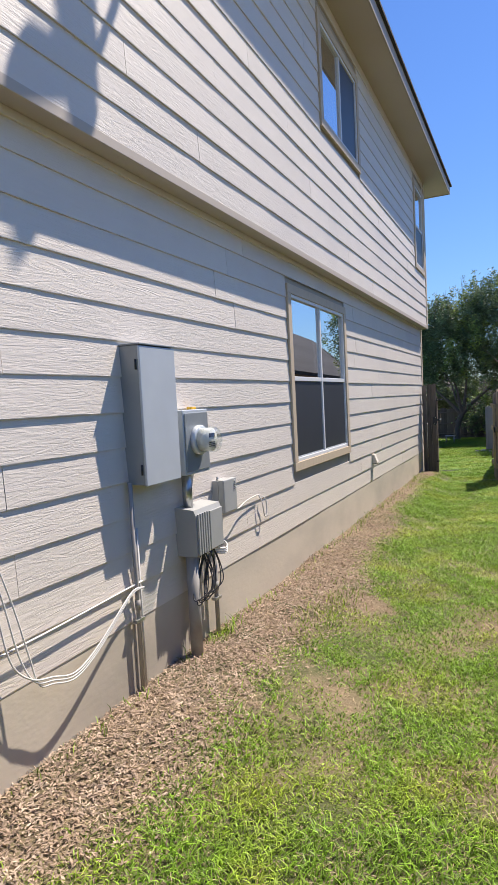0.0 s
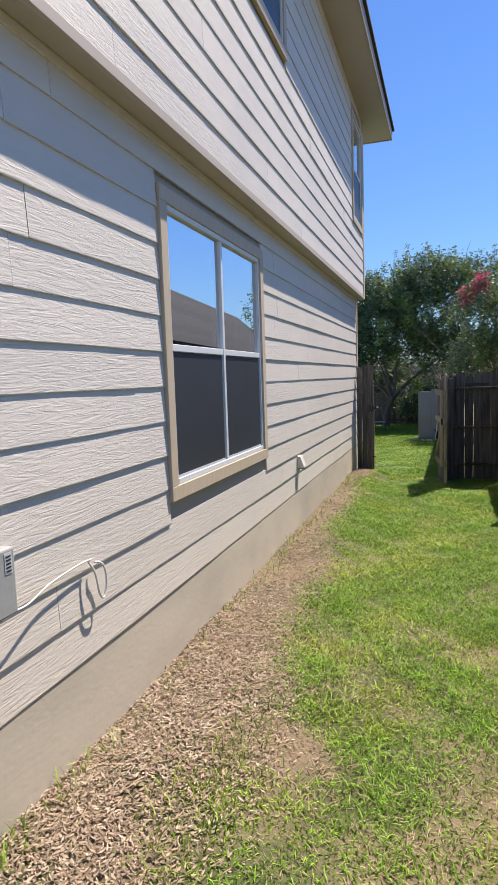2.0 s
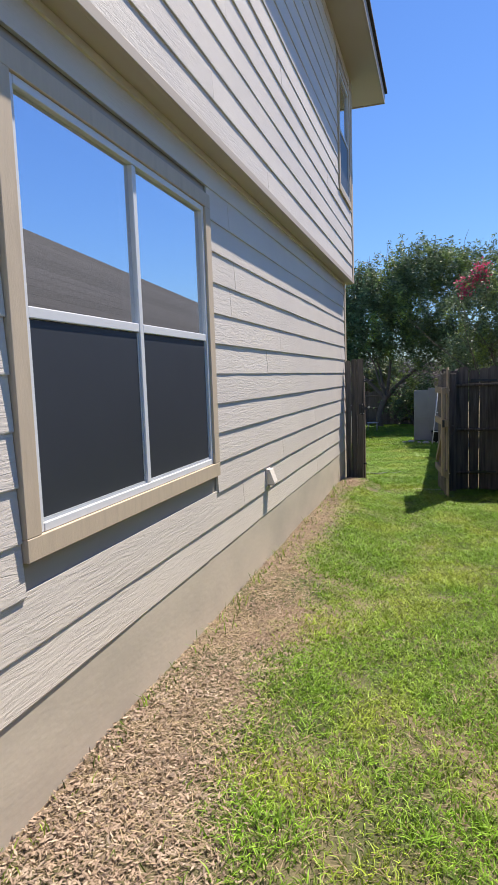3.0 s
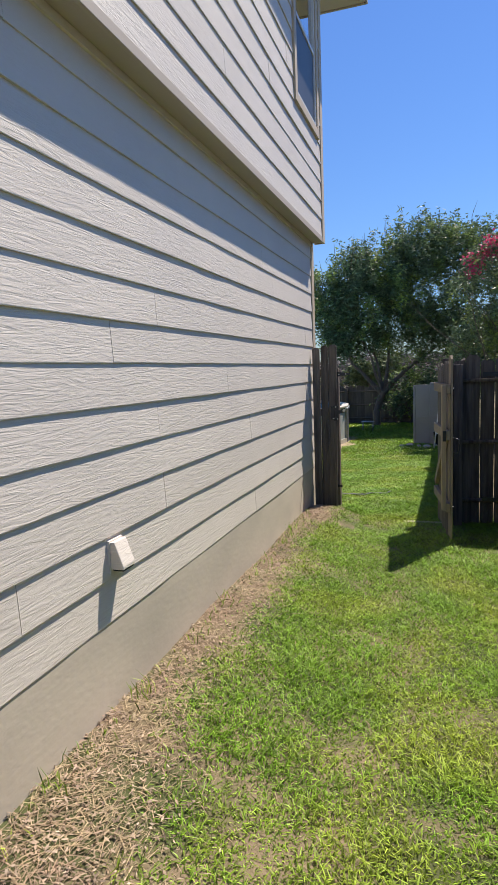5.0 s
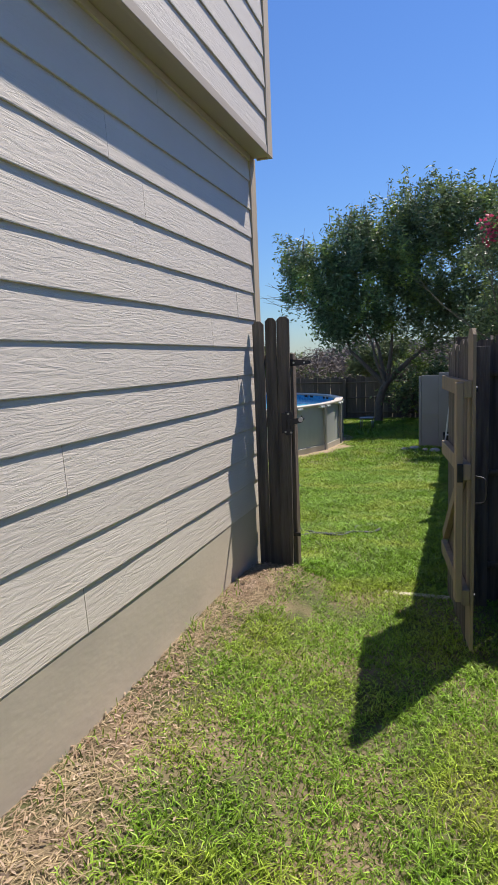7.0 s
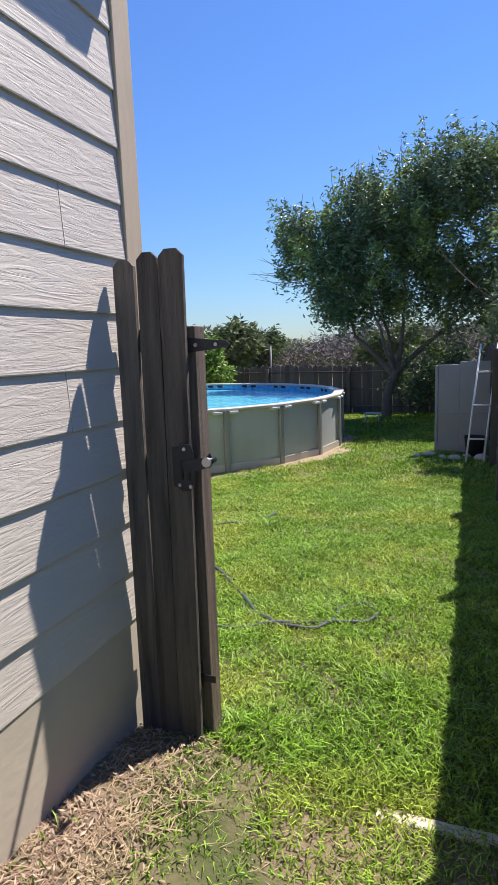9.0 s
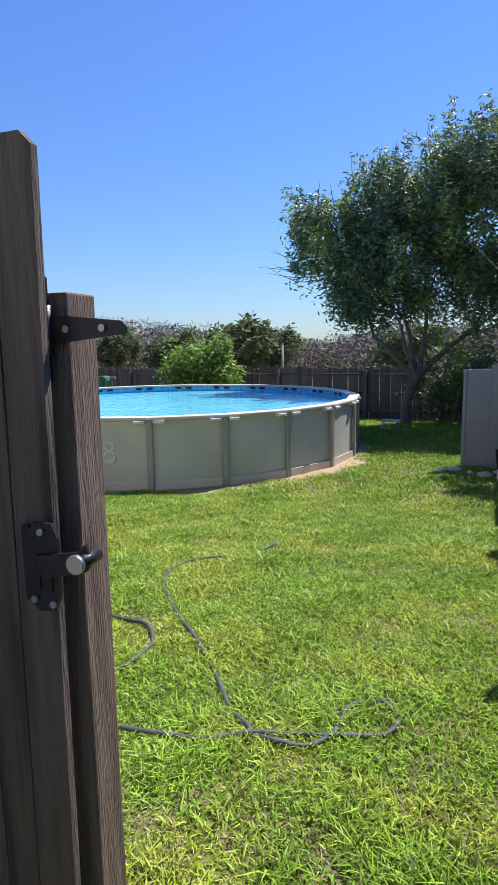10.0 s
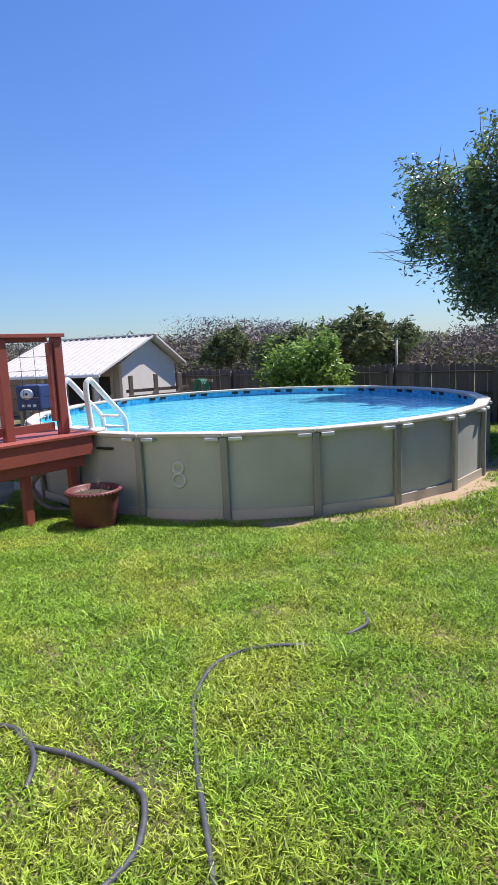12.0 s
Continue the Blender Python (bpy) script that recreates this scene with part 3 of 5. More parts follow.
def vent_hood():
    t = thing("vent_hood", (WALL, 8.53, 0.635), "cream plastic vent hood on the siding", "vent")
    part("flange", boxed(-0.012, 0.006, -0.006, 0.116, 0.0, 0.165, bevel=0.003), SIDING, t)
    b = prism(bmesh.new(), [(0.006, 0.158), (0.03, 0.160), (0.072, 0.045), (0.072, 0.028), (0.006, 0.028)], "y", 0.0, 0.11)
    bmesh.ops.bevel(b, geom=list(b.edges), offset=0.004, segments=2, affect="EDGES", profile=0.5)
    part("hood", b, SIDING, t)
    part("flap", boxed(0.012, 0.067, 0.008, 0.102, 0.020, 0.027), SLOT, t)


vent_hood()

# unseen bracket and mast at the roof edge, added to shade the upper wall
mast = thing("shade_mast", (-1.62, 3.97, 6.22), "unseen mast-shaped stand-in with a side arm, shading the upper wall", "antenna")
part("foot", boxed(-0.1, 0.03, -0.1, 0.1, 0.0, 0.03), ZINC, mast)
part("pole", tube(bmesh.new(), [(0.42, 0, -0.12), (0.42, 0, 0.4), (0.42, 0, 1.5)], [0.06, 0.08, 0.09], 12), ZINC, mast)
part("arm", tube(bmesh.new(), [(0.42, -0.05, 0.12), (0.42, -0.42, 0.0)], [0.05, 0.07], 10), ZINC, mast)
part("bracket", tube(bmesh.new(), [(-0.03, 0, 0.03), (0.36, 0, 0.05)], 0.03, 10), ZINC, mast)

# ---- fences and gate ----
def picket_mesh(name, width, height, mat, ear=0.03, thick=0.017):
    bm = bmesh.new()
    prism(bm, [(0, 0), (width, 0), (width, height - ear), (width - ear, height), (ear, height), (0, height - ear)], "y", 0, thick)
    return mesh_of(name, bm, mat)


def fence(name, start, along, length, height, label, mat, rails_side, width=0.14, rail_mat=None, seed=1, sag=0.015):
    """A board fence from start along a heading (degrees from +x): posts, rails and dog-eared pickets."""
    r = random.Random(seed)
    t = thing(name, (start[0], start[1], 0), label, "fence", turn=along)
    c, s = math.cos(radians(along)), math.sin(radians(along))
    def gz_at(u):
        return float(ground_z(start[0] + c * u, start[1] + s * u))
    meshes = [picket_mesh("picket", width - 0.002, height + d, mat) for d in (-0.03, 0.0, 0.02)]
    n = int(length / width)
    for k in range(n):
        u = k * width
        shared("picket", meshes[r.randrange(3)], t, pose(u + r.uniform(-0.002, 0.002), r.uniform(-0.003, 0.003), gz_at(u) - 0.02 + r.uniform(-sag, sag), 0, r.uniform(-0.4, 0.4), 0))
    post = mesh_of("post", boxed(-0.045, 0.045, -0.045, 0.045, 0, height - 0.05, bevel=0.004), rail_mat or mat)
    off = rails_side * 0.075 + 0.008
    u = 0.05
    while u < length:
        shared("post", post, t, pose(u, off, gz_at(u) - 0.03))
        u += 2.4
    for f in (0.15, 0.5, 0.86):
        a, u = 0.0, 0.0
        while u < length - 0.01:
            v = min(u + 2.4, length)
            b = tube(bmesh.new(), [(u, rails_side * 0.03 + 0.008, gz_at(u) + f * height), (v - 0.004, rails_side * 0.03 + 0.008, gz_at(v) + f * height)], 0.027, 4)
            part("rail", b, rail_mat or mat, t)
            u = v
    return t


# short wing between the house and the gate post
wing = thing("picket_fence", (-2.18, 13.07, 0.0), "three dark weathered pickets between the house and the gate post", "fence")
for k, (x, w, h, z) in enumerate(((0.0, 0.085, 1.945, -0.10), (0.086, 0.083, 1.985, -0.12), (0.170, 0.094, 2.02, -0.15))):
    me = picket_mesh("picket", w, h, PICKET, 0.024, 0.018)
    shared("picket", me, wing, pose(x - 0.006, 0.0, z - 0.03, 0.0, (0.05, 0.45, 0.6)[k], 0))
for z in (0.20, 1.02, 1.48):
    part("rail", boxed(-0.0, 0.218, 0.019, 0.057, z, z + 0.085, bevel=0.003), POSTWOOD, wing)
post = thing("gate_post", (-1.985, 13.135, -0.12), "brown grained gate post with black iron hardware", "post")
part("post", boxed(0.0, 0.089, 0.0, 0.089, 0, 1.69, bevel=0.004), POSTWOOD, post)
for z in (0.33, 1.17, 1.6):
    part("spacer_block", boxed(-0.032, -0.002, -0.02, 0.06, z - 0.08, z + 0.06, bevel=0.003), LUMBER, post)


def strap_hinge(parent, z, reach):
    h = part("hinge_plate", boxed(0.01, 0.05, -0.012, -0.002, z - 0.1, z + 0.1, bevel=0.003), IRON, parent)
    b = prism(bmesh.new(), [(0.04, z - 0.03), (reach, z - 0.012), (reach + 0.012, z), (reach, z + 0.012), (0.04, z + 0.03)], "y", -0.018, -0.012)
    part("hinge_strap", b, IRON, parent)
    for x in (0.1, 0.18):
        if x < reach:
            part("screw", tube(bmesh.new(), [(x, -0.018, z), (x, -0.024, z)], 0.007, 8), ZINC, parent)
    part("hinge_barrel", tube(bmesh.new(), [(0.055, -0.018, z - 0.045), (0.055, -0.018, z + 0.045)], 0.011), IRON, parent)


strap_hinge(post, 1.62, 0.22)
plate = prism(bmesh.new(), [(0.03, 1.10), (0.05, 1.085), (0.085, 1.09), (0.10, 1.12), (0.10, 1.235), (0.088, 1.262), (0.045, 1.262), (0.03, 1.235)], "y", -0.085, -0.078)
part("latch_plate", plate, IRON, post)
for x in (0.046, 0.074):
    part("latch_slot", boxed(x, x + 0.01, -0.088, -0.0855, 1.13, 1.20), SLOT, post)
bar = part("latch_bar", prism(bmesh.new(), [(0.0, -0.022), (0.11, -0.016), (0.125, 0.0), (0.12, 0.035), (0.10, 0.022), (0.0, 0.024)], "y", -0.094, -0.088), IRON, post)
bar.matrix_basis = pose(0.06, 0, 1.175, 0, -12, 0)
part("latch_bolt", tube(bmesh.new(), [(0.17, -0.115, 1.205), (0.17, -0.06, 1.205)], 0.013, 10), IRON, post)
part("latch_bolt", tube(bmesh.new(), [(0.168, -0.125, 1.205), (0.168, -0.116, 1.205)], 0.018, 10), ZINC, post)
for x, z in ((0.042, 1.11), (0.066, 1.245), (0.086, 1.105)):
    part("screw", tube(bmesh.new(), [(x, -0.085, z), (x, -0.093, z)], 0.007, 8), ZINC, post)
part("latch_arm", boxed(0.01, 0.03, -0.078, 0.0, 1.1, 1.25), IRON, post)
part("lower_hinge", boxed(0.02, 0.055, -0.02, -0.002, 0.26, 0.36, bevel=0.003), IRON, post)
part("lower_hinge_strap", boxed(0.04, 0.12, -0.026, -0.02, 0.29, 0.32, bevel=0.002), IRON, post)

# the open gate leaf, hinged at the far post and swung towards the house side
gate = thing("gate", (-0.79, 13.03, -0.13), "open wooden gate leaf with pale rails and a brace", "gate", turn=-82)
hts = (1.66, 1.69, 1.70, 1.71, 1.73, 1.76)
for k in range(6):
    me = picket_mesh("picket", 0.15, hts[k], LUMBER if k == 5 else PICKET, 0.035, 0.018)
    shared("picket", me, gate, pose(0.01 + 0.155 * k, 0, 0.0 + 0.02 * (k % 2), 0, random.uniform(-0.4, 0.4), 0))
for z in (0.28, 0.98, 1.42):
    part("rail", boxed(0.0, 0.945, -0.042, -0.003, z, z + 0.088, bevel=0.004), LUMBER, gate)
br = part("brace", boxed(0.0, 0.92, -0.04, -0.003, -0.035, 0.035, bevel=0.003), LUMBER, gate)
br.matrix_basis = pose(0.06, 0, 0.42, 0, -38, 0)
part("stile", boxed(0.875, 0.945, -0.08, -0.043, 0.3, 1.5, bevel=0.004), LUMBER, gate)
part("latch_block", boxed(0.86, 0.955, -0.075, -0.044, 0.97, 1.07, bevel=0.003), IRON, gate)
part("pull_handle", tube(bmesh.new(), smooth_path([(0.93, 0.02, 0.85), (0.95, 0.07, 0.87), (0.95, 0.07, 0.98), (0.93, 0.02, 1.0)]), 0.005), IRON, gate)
for z in (0.32, 1.46):
    part("bolt_head", tube(bmesh.new(), [(0.9, 0.019, z), (0.9, 0.032, z)], 0.016, 8), IRON, gate)
jamb = thing("gate_post", (-0.74, 13.06, -0.22), "dark weathered gate post beside the open leaf", "post")
part("post", boxed(0.0, 0.09, 0.0, 0.09, 0, 1.85, bevel=0.004), PICKET, jamb)
cross = fence("picket_fence", (-0.63, 13.05), 0, 1.1, 1.84, "dark weathered picket fence across the side yard", PICKET, -1, seed=3)
for z in (0.1, 1.45):
    b = prism(bmesh.new(), [(0.3, z - 0.025), (0.66, z - 0.012), (0.66, z + 0.012), (0.3, z + 0.025)], "y", -0.066, -0.06)
    part("iron_strap", b, IRON, cross)
fence("picket_fence", (0.45, 13.0), -90, 19.0, 1.84, "weathered picket fence along the side yard", PICKET, -1, seed=4)
fence("picket_fence", (-0.52, 28.0), -90, 14.9, 1.84, "weathered picket fence along the back yard", FENCEFAR, -1, seed=5)
fence("picket_fence", (-21.0, 28.0), 0, 20.4, 1.36, "old grey picket fence at the back of the yard", FENCEFAR, -1, seed=6, sag=0.03)
kerb = whole("kerb", boxed(-1.50, -0.55, 13.03, 13.09, -0.33, -0.193, bevel=0.01), CONCRETE, "low concrete edging strip across the gateway", "kerb")

# ---- the pool ----
PC, PR, PZ, PH = Vector((-6.91, 22.25)), 3.606, -0.43, 1.014
pool = thing("swimming_pool", (PC.x, PC.y, PZ), "round above-ground pool with grey walls and blue water", "swimming pool")
N = 22
TURNS = [-79.67 + 15.97 * (k if k < 18 else k - N) for k in range(N)]
corner = [Vector((PR * math.cos(radians(a)), PR * math.sin(radians(a)))) for a in TURNS]
for k in range(N):
    a, b = corner[k], corner[(k + 1) % N]
    d = (b - a).normalized()
    out = Vector((d.y, -d.x))
    ang = math.degrees(math.atan2(d.y, d.x))
    L = (b - a).length
    m = pose(a.x, a.y, 0, 0, 0, ang)
    w = part("wall_panel", prism(bmesh.new(), [(L * i / 6, -0.02 - 0.03 * math.sin(math.pi * i / 6)) for i in range(7)] + [(L, 0.0), (0, 0.0)], "z", 0, PH - 0.05), POOLWALL, pool)
    w.matrix_basis = m
    r = part("top_rail", boxed(-0.005, L + 0.005, -0.09, 0.09, PH - 0.045, PH, bevel=0.012), POOLRIM, pool)
    r.matrix_basis = m
    r = part("base_rail", boxed(0.04, L - 0.04, -0.065, -0.051, 0.02, 0.14, bevel=0.006), POOLRIM, pool)
    r.matrix_basis = m
    u = part("upright", boxed(-0.042, 0.042, -0.085, -0.03, 0.0, PH - 0.05, bevel=0.014), POOLPOST, pool)
    u.matrix_basis = pose(a.x, a.y, 0, 0, 0, TURNS[k] + 90)
    for s in (-1, 1):
        c = part("rail_cap", boxed(s * 0.13 - 0.075, s * 0.13 + 0.075, -0.096, 0.127, PH - 0.085, PH - 0.046, bevel=0.008), CAPWHITE, pool)
        c.matrix_basis = pose(a.x, a.y, 0, 0, 0, TURNS[k] + 90)
        c = part("drain_slot", boxed(s * 0.13 - 0.07, s * 0.13 + 0.07, 0.128, 0.134, PH - 0.10, PH - 0.045), SLOT, pool, "dark slot inside the rim")
        c.matrix_basis = pose(a.x, a.y, 0, 0, 0, TURNS[k] + 90)
b = bmesh.new()
lathe(b, [(PR - 0.16, 0.02), (PR - 0.12, 0.3), (PR - 0.115, PH - 0.05)], 54)
part("liner", b, LINER, pool, "patterned blue vinyl liner")
part("water", prism(bmesh.new(), [((PR - 0.12) * math.cos(2 * math.pi * k / 54), (PR - 0.12) * math.sin(2 * math.pi * k / 54)) for k in range(54)], "z", 0.5, PH - 0.16), WATER, pool, "rippled turquoise water")
part("skimmer", boxed(-0.12, 0.12, -PR - 0.06, -PR - 0.02, PH - 0.2, PH - 0.175), SLOT, pool).matrix_basis = pose(0, 0, 0, 0, 0, 2.5)
mark = material("faded_paint", (0.60, 0.60, 0.57), 0.6)
for z, r in ((0.62, 0.06), (0.475, 0.075)):
    ring = part("faded_mark", tube(bmesh.new(), [(0.46 + r * math.cos(a), -0.0505, z + r * math.sin(a)) for a in (2 * math.pi * i / 20 for i in range(21))], 0.02, 6, cap=False), mark, pool, "faded pale ring painted on the wall")
    ring.matrix_basis = pose(corner[0].x, corner[0].y, 0, 0, 0, TURNS[0] + 98)
pad = bmesh.new()
lathe(pad, [(PR - 0.2, 0.0), (PR + 0.22, 0.015), (PR + 0.5, -0.03)], 40)
sand = whole("sand_ring", pad, material("tan_sand", (0.34, 0.255, 0.17), 0.95, 0, 0.2, 20, 0.5, 80), "bare sandy soil ring round the pool", "soil", kind="structure")
sand.location = (PC.x, PC.y, PZ + 0.015)

# pool ladder, white A-frame over the rim
ladder = thing("pool_ladder", (-7.38, 18.63, 0.58), "white plastic pool ladder over the rim", "ladder", turn=-3)
for x in (0, 0.42):
    part("side_rail", tube(bmesh.new(), smooth_path([(x, 0.02, 0.0), (x, -0.01, 0.3), (x, -0.02, 0.55), (x, 0.03, 0.62), (x, 0.09, 0.59), (x, 0.3, 0.37), (x, 0.5, 0.16), (x, 0.55, 0.06), (x, 0.56, -0.16)]), 0.034, 10), WHITEPAINT, ladder)
part("platform", boxed(-0.08, 0.50, -0.05, 0.16, 0.006, 0.05, bevel=0.015), WHITEPAINT, ladder)
for k in range(3):
    part("tread", boxed(0.035, 0.385, 0.50 - 0.02 * k, 0.60 - 0.02 * k, -0.16 + 0.14 * k, -0.13 + 0.14 * k, bevel=0.008), WHITEPAINT, ladder)

# ---- the deck ----
DZ = 0.60
EDGE = -98.5
deck = thing("deck", (-6.82, 18.57, 0), "red-stained wooden deck between the house and the pool", "deck", turn=EDGE)
for k in range(14):
    part("deck_board", boxed(0.03 * k, 4.4, -0.138 - 0.142 * k, -0.142 * k, DZ - 0.03, DZ, bevel=0.003), RED, deck)
part("rim_joist", boxed(0.06, 4.4, -0.06, -0.02, DZ - 0.25, DZ - 0.032, bevel=0.003), RED, deck)
part("beam", boxed(0.16, 4.4, -0.12, -0.062, DZ - 0.38, DZ - 0.20, bevel=0.003), RED, deck)
part("end_joist", boxed(0.16, 0.20, -1.9, -0.122, DZ - 0.25, DZ - 0.032, bevel=0.003), RED, deck)
for k in range(6):
    part("joist", boxed(0.75 + 0.62 * k, 0.79 + 0.62 * k, -1.9, -0.122, DZ - 0.22, DZ - 0.032), RED, deck)
part("far_joist", boxed(0.45, 4.4, -1.98, -1.94, DZ - 0.25, DZ - 0.032, bevel=0.003), RED, deck)
for x, y in ((0.27, -0.17), (0.86, -0.17), (2.6, -0.17), (4.2, -0.17), (0.6, -1.85), (2.6, -1.85), (4.2, -1.85)):
    part("leg", boxed(x - 0.045, x + 0.045, y - 0.045, y + 0.045, -0.50, DZ - 0.255, bevel=0.004), RED, deck)
rail = thing("deck_railing", (-6.82, 18.57, DZ), "red wooden deck railing with wire mesh infill", "railing", turn=EDGE)
for x in (0.27, 0.94, 2.4, 3.9):
    part("post", boxed(x - 0.05, x + 0.05, -0.32, -0.22, 0, 1.11, bevel=0.004), RED, rail)
part("post_facing", boxed(0.34, 0.385, -0.315, -0.235, 0.16, 1.05, bevel=0.004), RED, rail)
part("top_rail", boxed(0.19, 4.3, -0.345, -0.195, 1.112, 1.155, bevel=0.005), RED, rail)
for a, b in ((0.386, 0.888), (0.992, 2.348), (2.452, 3.848)):
    part("upper_rail", boxed(a, b, -0.29, -0.25, 1.06, 1.11, bevel=0.004), RED, rail)
    part("bottom_rail", boxed(a, b, -0.29, -0.25, 0.06, 0.15, bevel=0.004), RED, rail)
    n = int((b - a) / 0.15)
    for k in range(1, n):
        part("wire", tube(bmesh.new(), [(a + (b - a) * k / n, -0.27, 0.14), (a + (b - a) * k / n, -0.27, 1.07)], 0.003, 5), IRON, rail)
    for z in (0.3, 0.45, 0.6, 0.75, 0.9):
        part("wire", tube(bmesh.new(), [(a, -0.27, z), (b, -0.27, z)], 0.003, 5), IRON, rail)

whole("pump_hose", tube(bmesh.new(), smooth_path([(-7.35, 18.50, -0.40), (-7.55, 18.30, -0.30), (-7.62, 18.20, -0.05), (-7.50, 18.30, 0.12), (-7.38, 18.52, 0.16)], 8), 0.028, 10), PVC, "grey corrugated pump hose curving under the deck", "pool hose")
pot = thing("plant_pot", (-6.50, 18.15, float(ground_z(-6.50, 18.15)) - 0.03), "large maroon glazed pot with a beaded rim", "flower pot")
pot.scale = (0.86, 0.86, 1.02)
part("bowl", lathe(bmesh.new(), [(0.0, 0.0), (0.25, 0.0), (0.265, 0.02), (0.31, 0.3), (0.325, 0.38), (0.352, 0.40), (0.355, 0.43), (0.33, 0.442), (0.31, 0.43), (0.30, 0.36), (0.0, 0.35)], 40), POT, pot)
bead = mesh_of("bead", lathe(bmesh.new(), [(0.002, -0.017), (0.012, -0.012), (0.017, 0.0), (0.012, 0.012), (0.002, 0.017)], 8), POT)
for k in range(44):
    a = 2 * math.pi * k / 44
    shared("bead", bead, pot, pose(0.352 * math.cos(a), 0.352 * math.sin(a), 0.414))
part("soil", lathe(bmesh.new(), [(0.0, 0.385), (0.15, 0.395), (0.305, 0.375)], 24), POTSOIL, pot)
for k in range(9):
    a, rr = random.uniform(0, 6.3), random.uniform(0.05, 0.25)
    part("dry_stem", tube(bmesh.new(), [(rr * math.cos(a), rr * math.sin(a), 0.38), (1.2 * rr * math.cos(a + 0.2), 1.2 * rr * math.sin(a + 0.2), 0.38 + random.uniform(0.06, 0.14))], [0.005, 0.002], 5), TWIG, pot)

# things on and behind the deck
cooler = thing("pump_box", (-12.5, 22.1, -0.45), "navy plastic pool pump box with a white wheel", "pool pump", turn=20)
cooler.scale = (1.3, 1.3, 0.92)
part("body", boxed(-0.22, 0.22, -0.2, 0.2, 0.92, 1.5, bevel=0.03), BLUE, cooler)
for x in (-0.17, 0.17):
    for y in (-0.15, 0.15):
        part("stand_leg", boxed(x - 0.03, x + 0.03, y - 0.03, y + 0.03, 0.0, 0.919), LUMBER, cooler)
wheel = part("wheel", lathe(bmesh.new(), [(0.03, -0.02), (0.11, -0.02), (0.125, 0), (0.11, 0.02), (0.03, 0.02)], 20), WHITEPAINT, cooler)
wheel.matrix_basis = pose(0.0, -0.225, 1.3, 90, 0, 0)
for k in range(3):
    part("button", boxed(-0.12 + 0.1 * k, -0.06 + 0.1 * k, -0.212, -0.2005, 1.0, 1.06, bevel=0.004), WHITEPAINT, cooler)

# ---- the shed ----
shed = thing("shed", (-12.5, 24.77, -0.55), "small pale shed with a white ribbed metal roof", "shed", turn=8)
SW, SL, SE, SR = 2.55, 3.4, 1.93, 2.5
g = bmesh.new()
prism(g, [(0, 0), (SW, 0), (SW, SE - 0.12), (SW * 0.5, SR - 0.08), (0, SE - 0.12)], "x", -0.08, 0.0)
part("gable_wall", g, SHEDWALL, shed, "white painted gable wall")
part("side_wall", boxed(-SL, -0.082, 0.0, 0.08, 0, SE - 0.12), SHEDSIDE, shed)
part("rear_wall", boxed(-SL, -0.082, SW - 0.08, SW, 0, SE - 0.12), SHEDSIDE, shed)
part("end_wall", boxed(-SL - 0.08, -SL - 0.002, 0.0, SW, 0, SE - 0.12), SHEDSIDE, shed)
# wall is unbroken here; a black slab stands for the doorway's inner shade
part("door", boxed(-1.75, -1.0, -0.035, -0.002, 0.05, 1.65, bevel=0.004), SLOT, shed, "black slab standing for the shade in an open doorway")
part("door", boxed(-0.85, -0.25, -0.04, -0.002, 0.05, 1.6, bevel=0.004), SHEDSIDE, shed, "tan half-glazed door")
part("door_glass", boxed(-0.75, -0.35, -0.046, -0.041, 1.0, 1.5), SLOT, shed)
for k in range(5):
    for s in (-1, 1):
        p = part("lattice_slat", boxed(-0.28, 0.28, -0.008, 0.0, -0.012, 0.012), LATTICE, shed)
        p.matrix_basis = pose(-0.55, -0.046 - 0.004 * s, 0.35 + 0.12 * k, 0, 45 * s, 0)
for x in (-0.1, -1.75, -3.3):
    part("porch_post", boxed(x - 0.05, x + 0.05, -0.95, -0.85, 0, SE - 0.3, bevel=0.004), SHEDWALL, shed)
for s in (0, 1):
    n = 19
    for k in range(n):
        u0, u1 = -SL - 0.25 + (SL + 0.5) * k / n, -SL - 0.25 + (SL + 0.5) * (k + 1) / n
        if s == 0:
            o = [(-1.15, SE - 0.34), (SW * 0.5, SR), (SW * 0.5, SR + 0.02), (-1.15, SE - 0.32)]
        else:
            o = [(SW * 0.5, SR), (SW + 0.25, SE - 0.22), (SW + 0.25, SE - 0.20), (SW * 0.5, SR + 0.02)]
        part("roof_sheet", prism(bmesh.new(), o, "x", u0, u1 - 0.03), ROOFMETAL, shed)
        part("roof_rib", prism(bmesh.new(), [(a, z + 0.03 if i > 1 else z) for i, (a, z) in enumerate(o)], "x", u1 - 0.029, u1 - 0.001), ROOFMETAL, shed)
part("ridge_cap", boxed(-SL - 0.28, 0.28, SW * 0.5 - 0.08, SW * 0.5 + 0.08, SR + 0.03, SR + 0.06, bevel=0.01), ROOFMETAL, shed)
part("gutter", boxed(-SL - 0.25, 0.24, -1.2, -1.152, SE - 0.40, SE - 0.33, bevel=0.01), WHITEPAINT, shed)
trough = thing("trestle", (-11.9, 24.45, -0.45), "weathered timber trestle rails beside the shed", "trestle", turn=65)
for x in (0, 0.66, 1.32):
    part("post", boxed(x - 0.045, x + 0.045, -0.045, 0.045, 0, 1.42, bevel=0.004), LUMBER, trough)
part("rail", boxed(-0.1, 1.6, -0.085, -0.046, 0.86, 0.94, bevel=0.004), POSTWOOD, trough)
part("rail", boxed(-0.1, 1.6, 0.047, 0.085, 1.0, 1.08, bevel=0.004), POSTWOOD, trough)
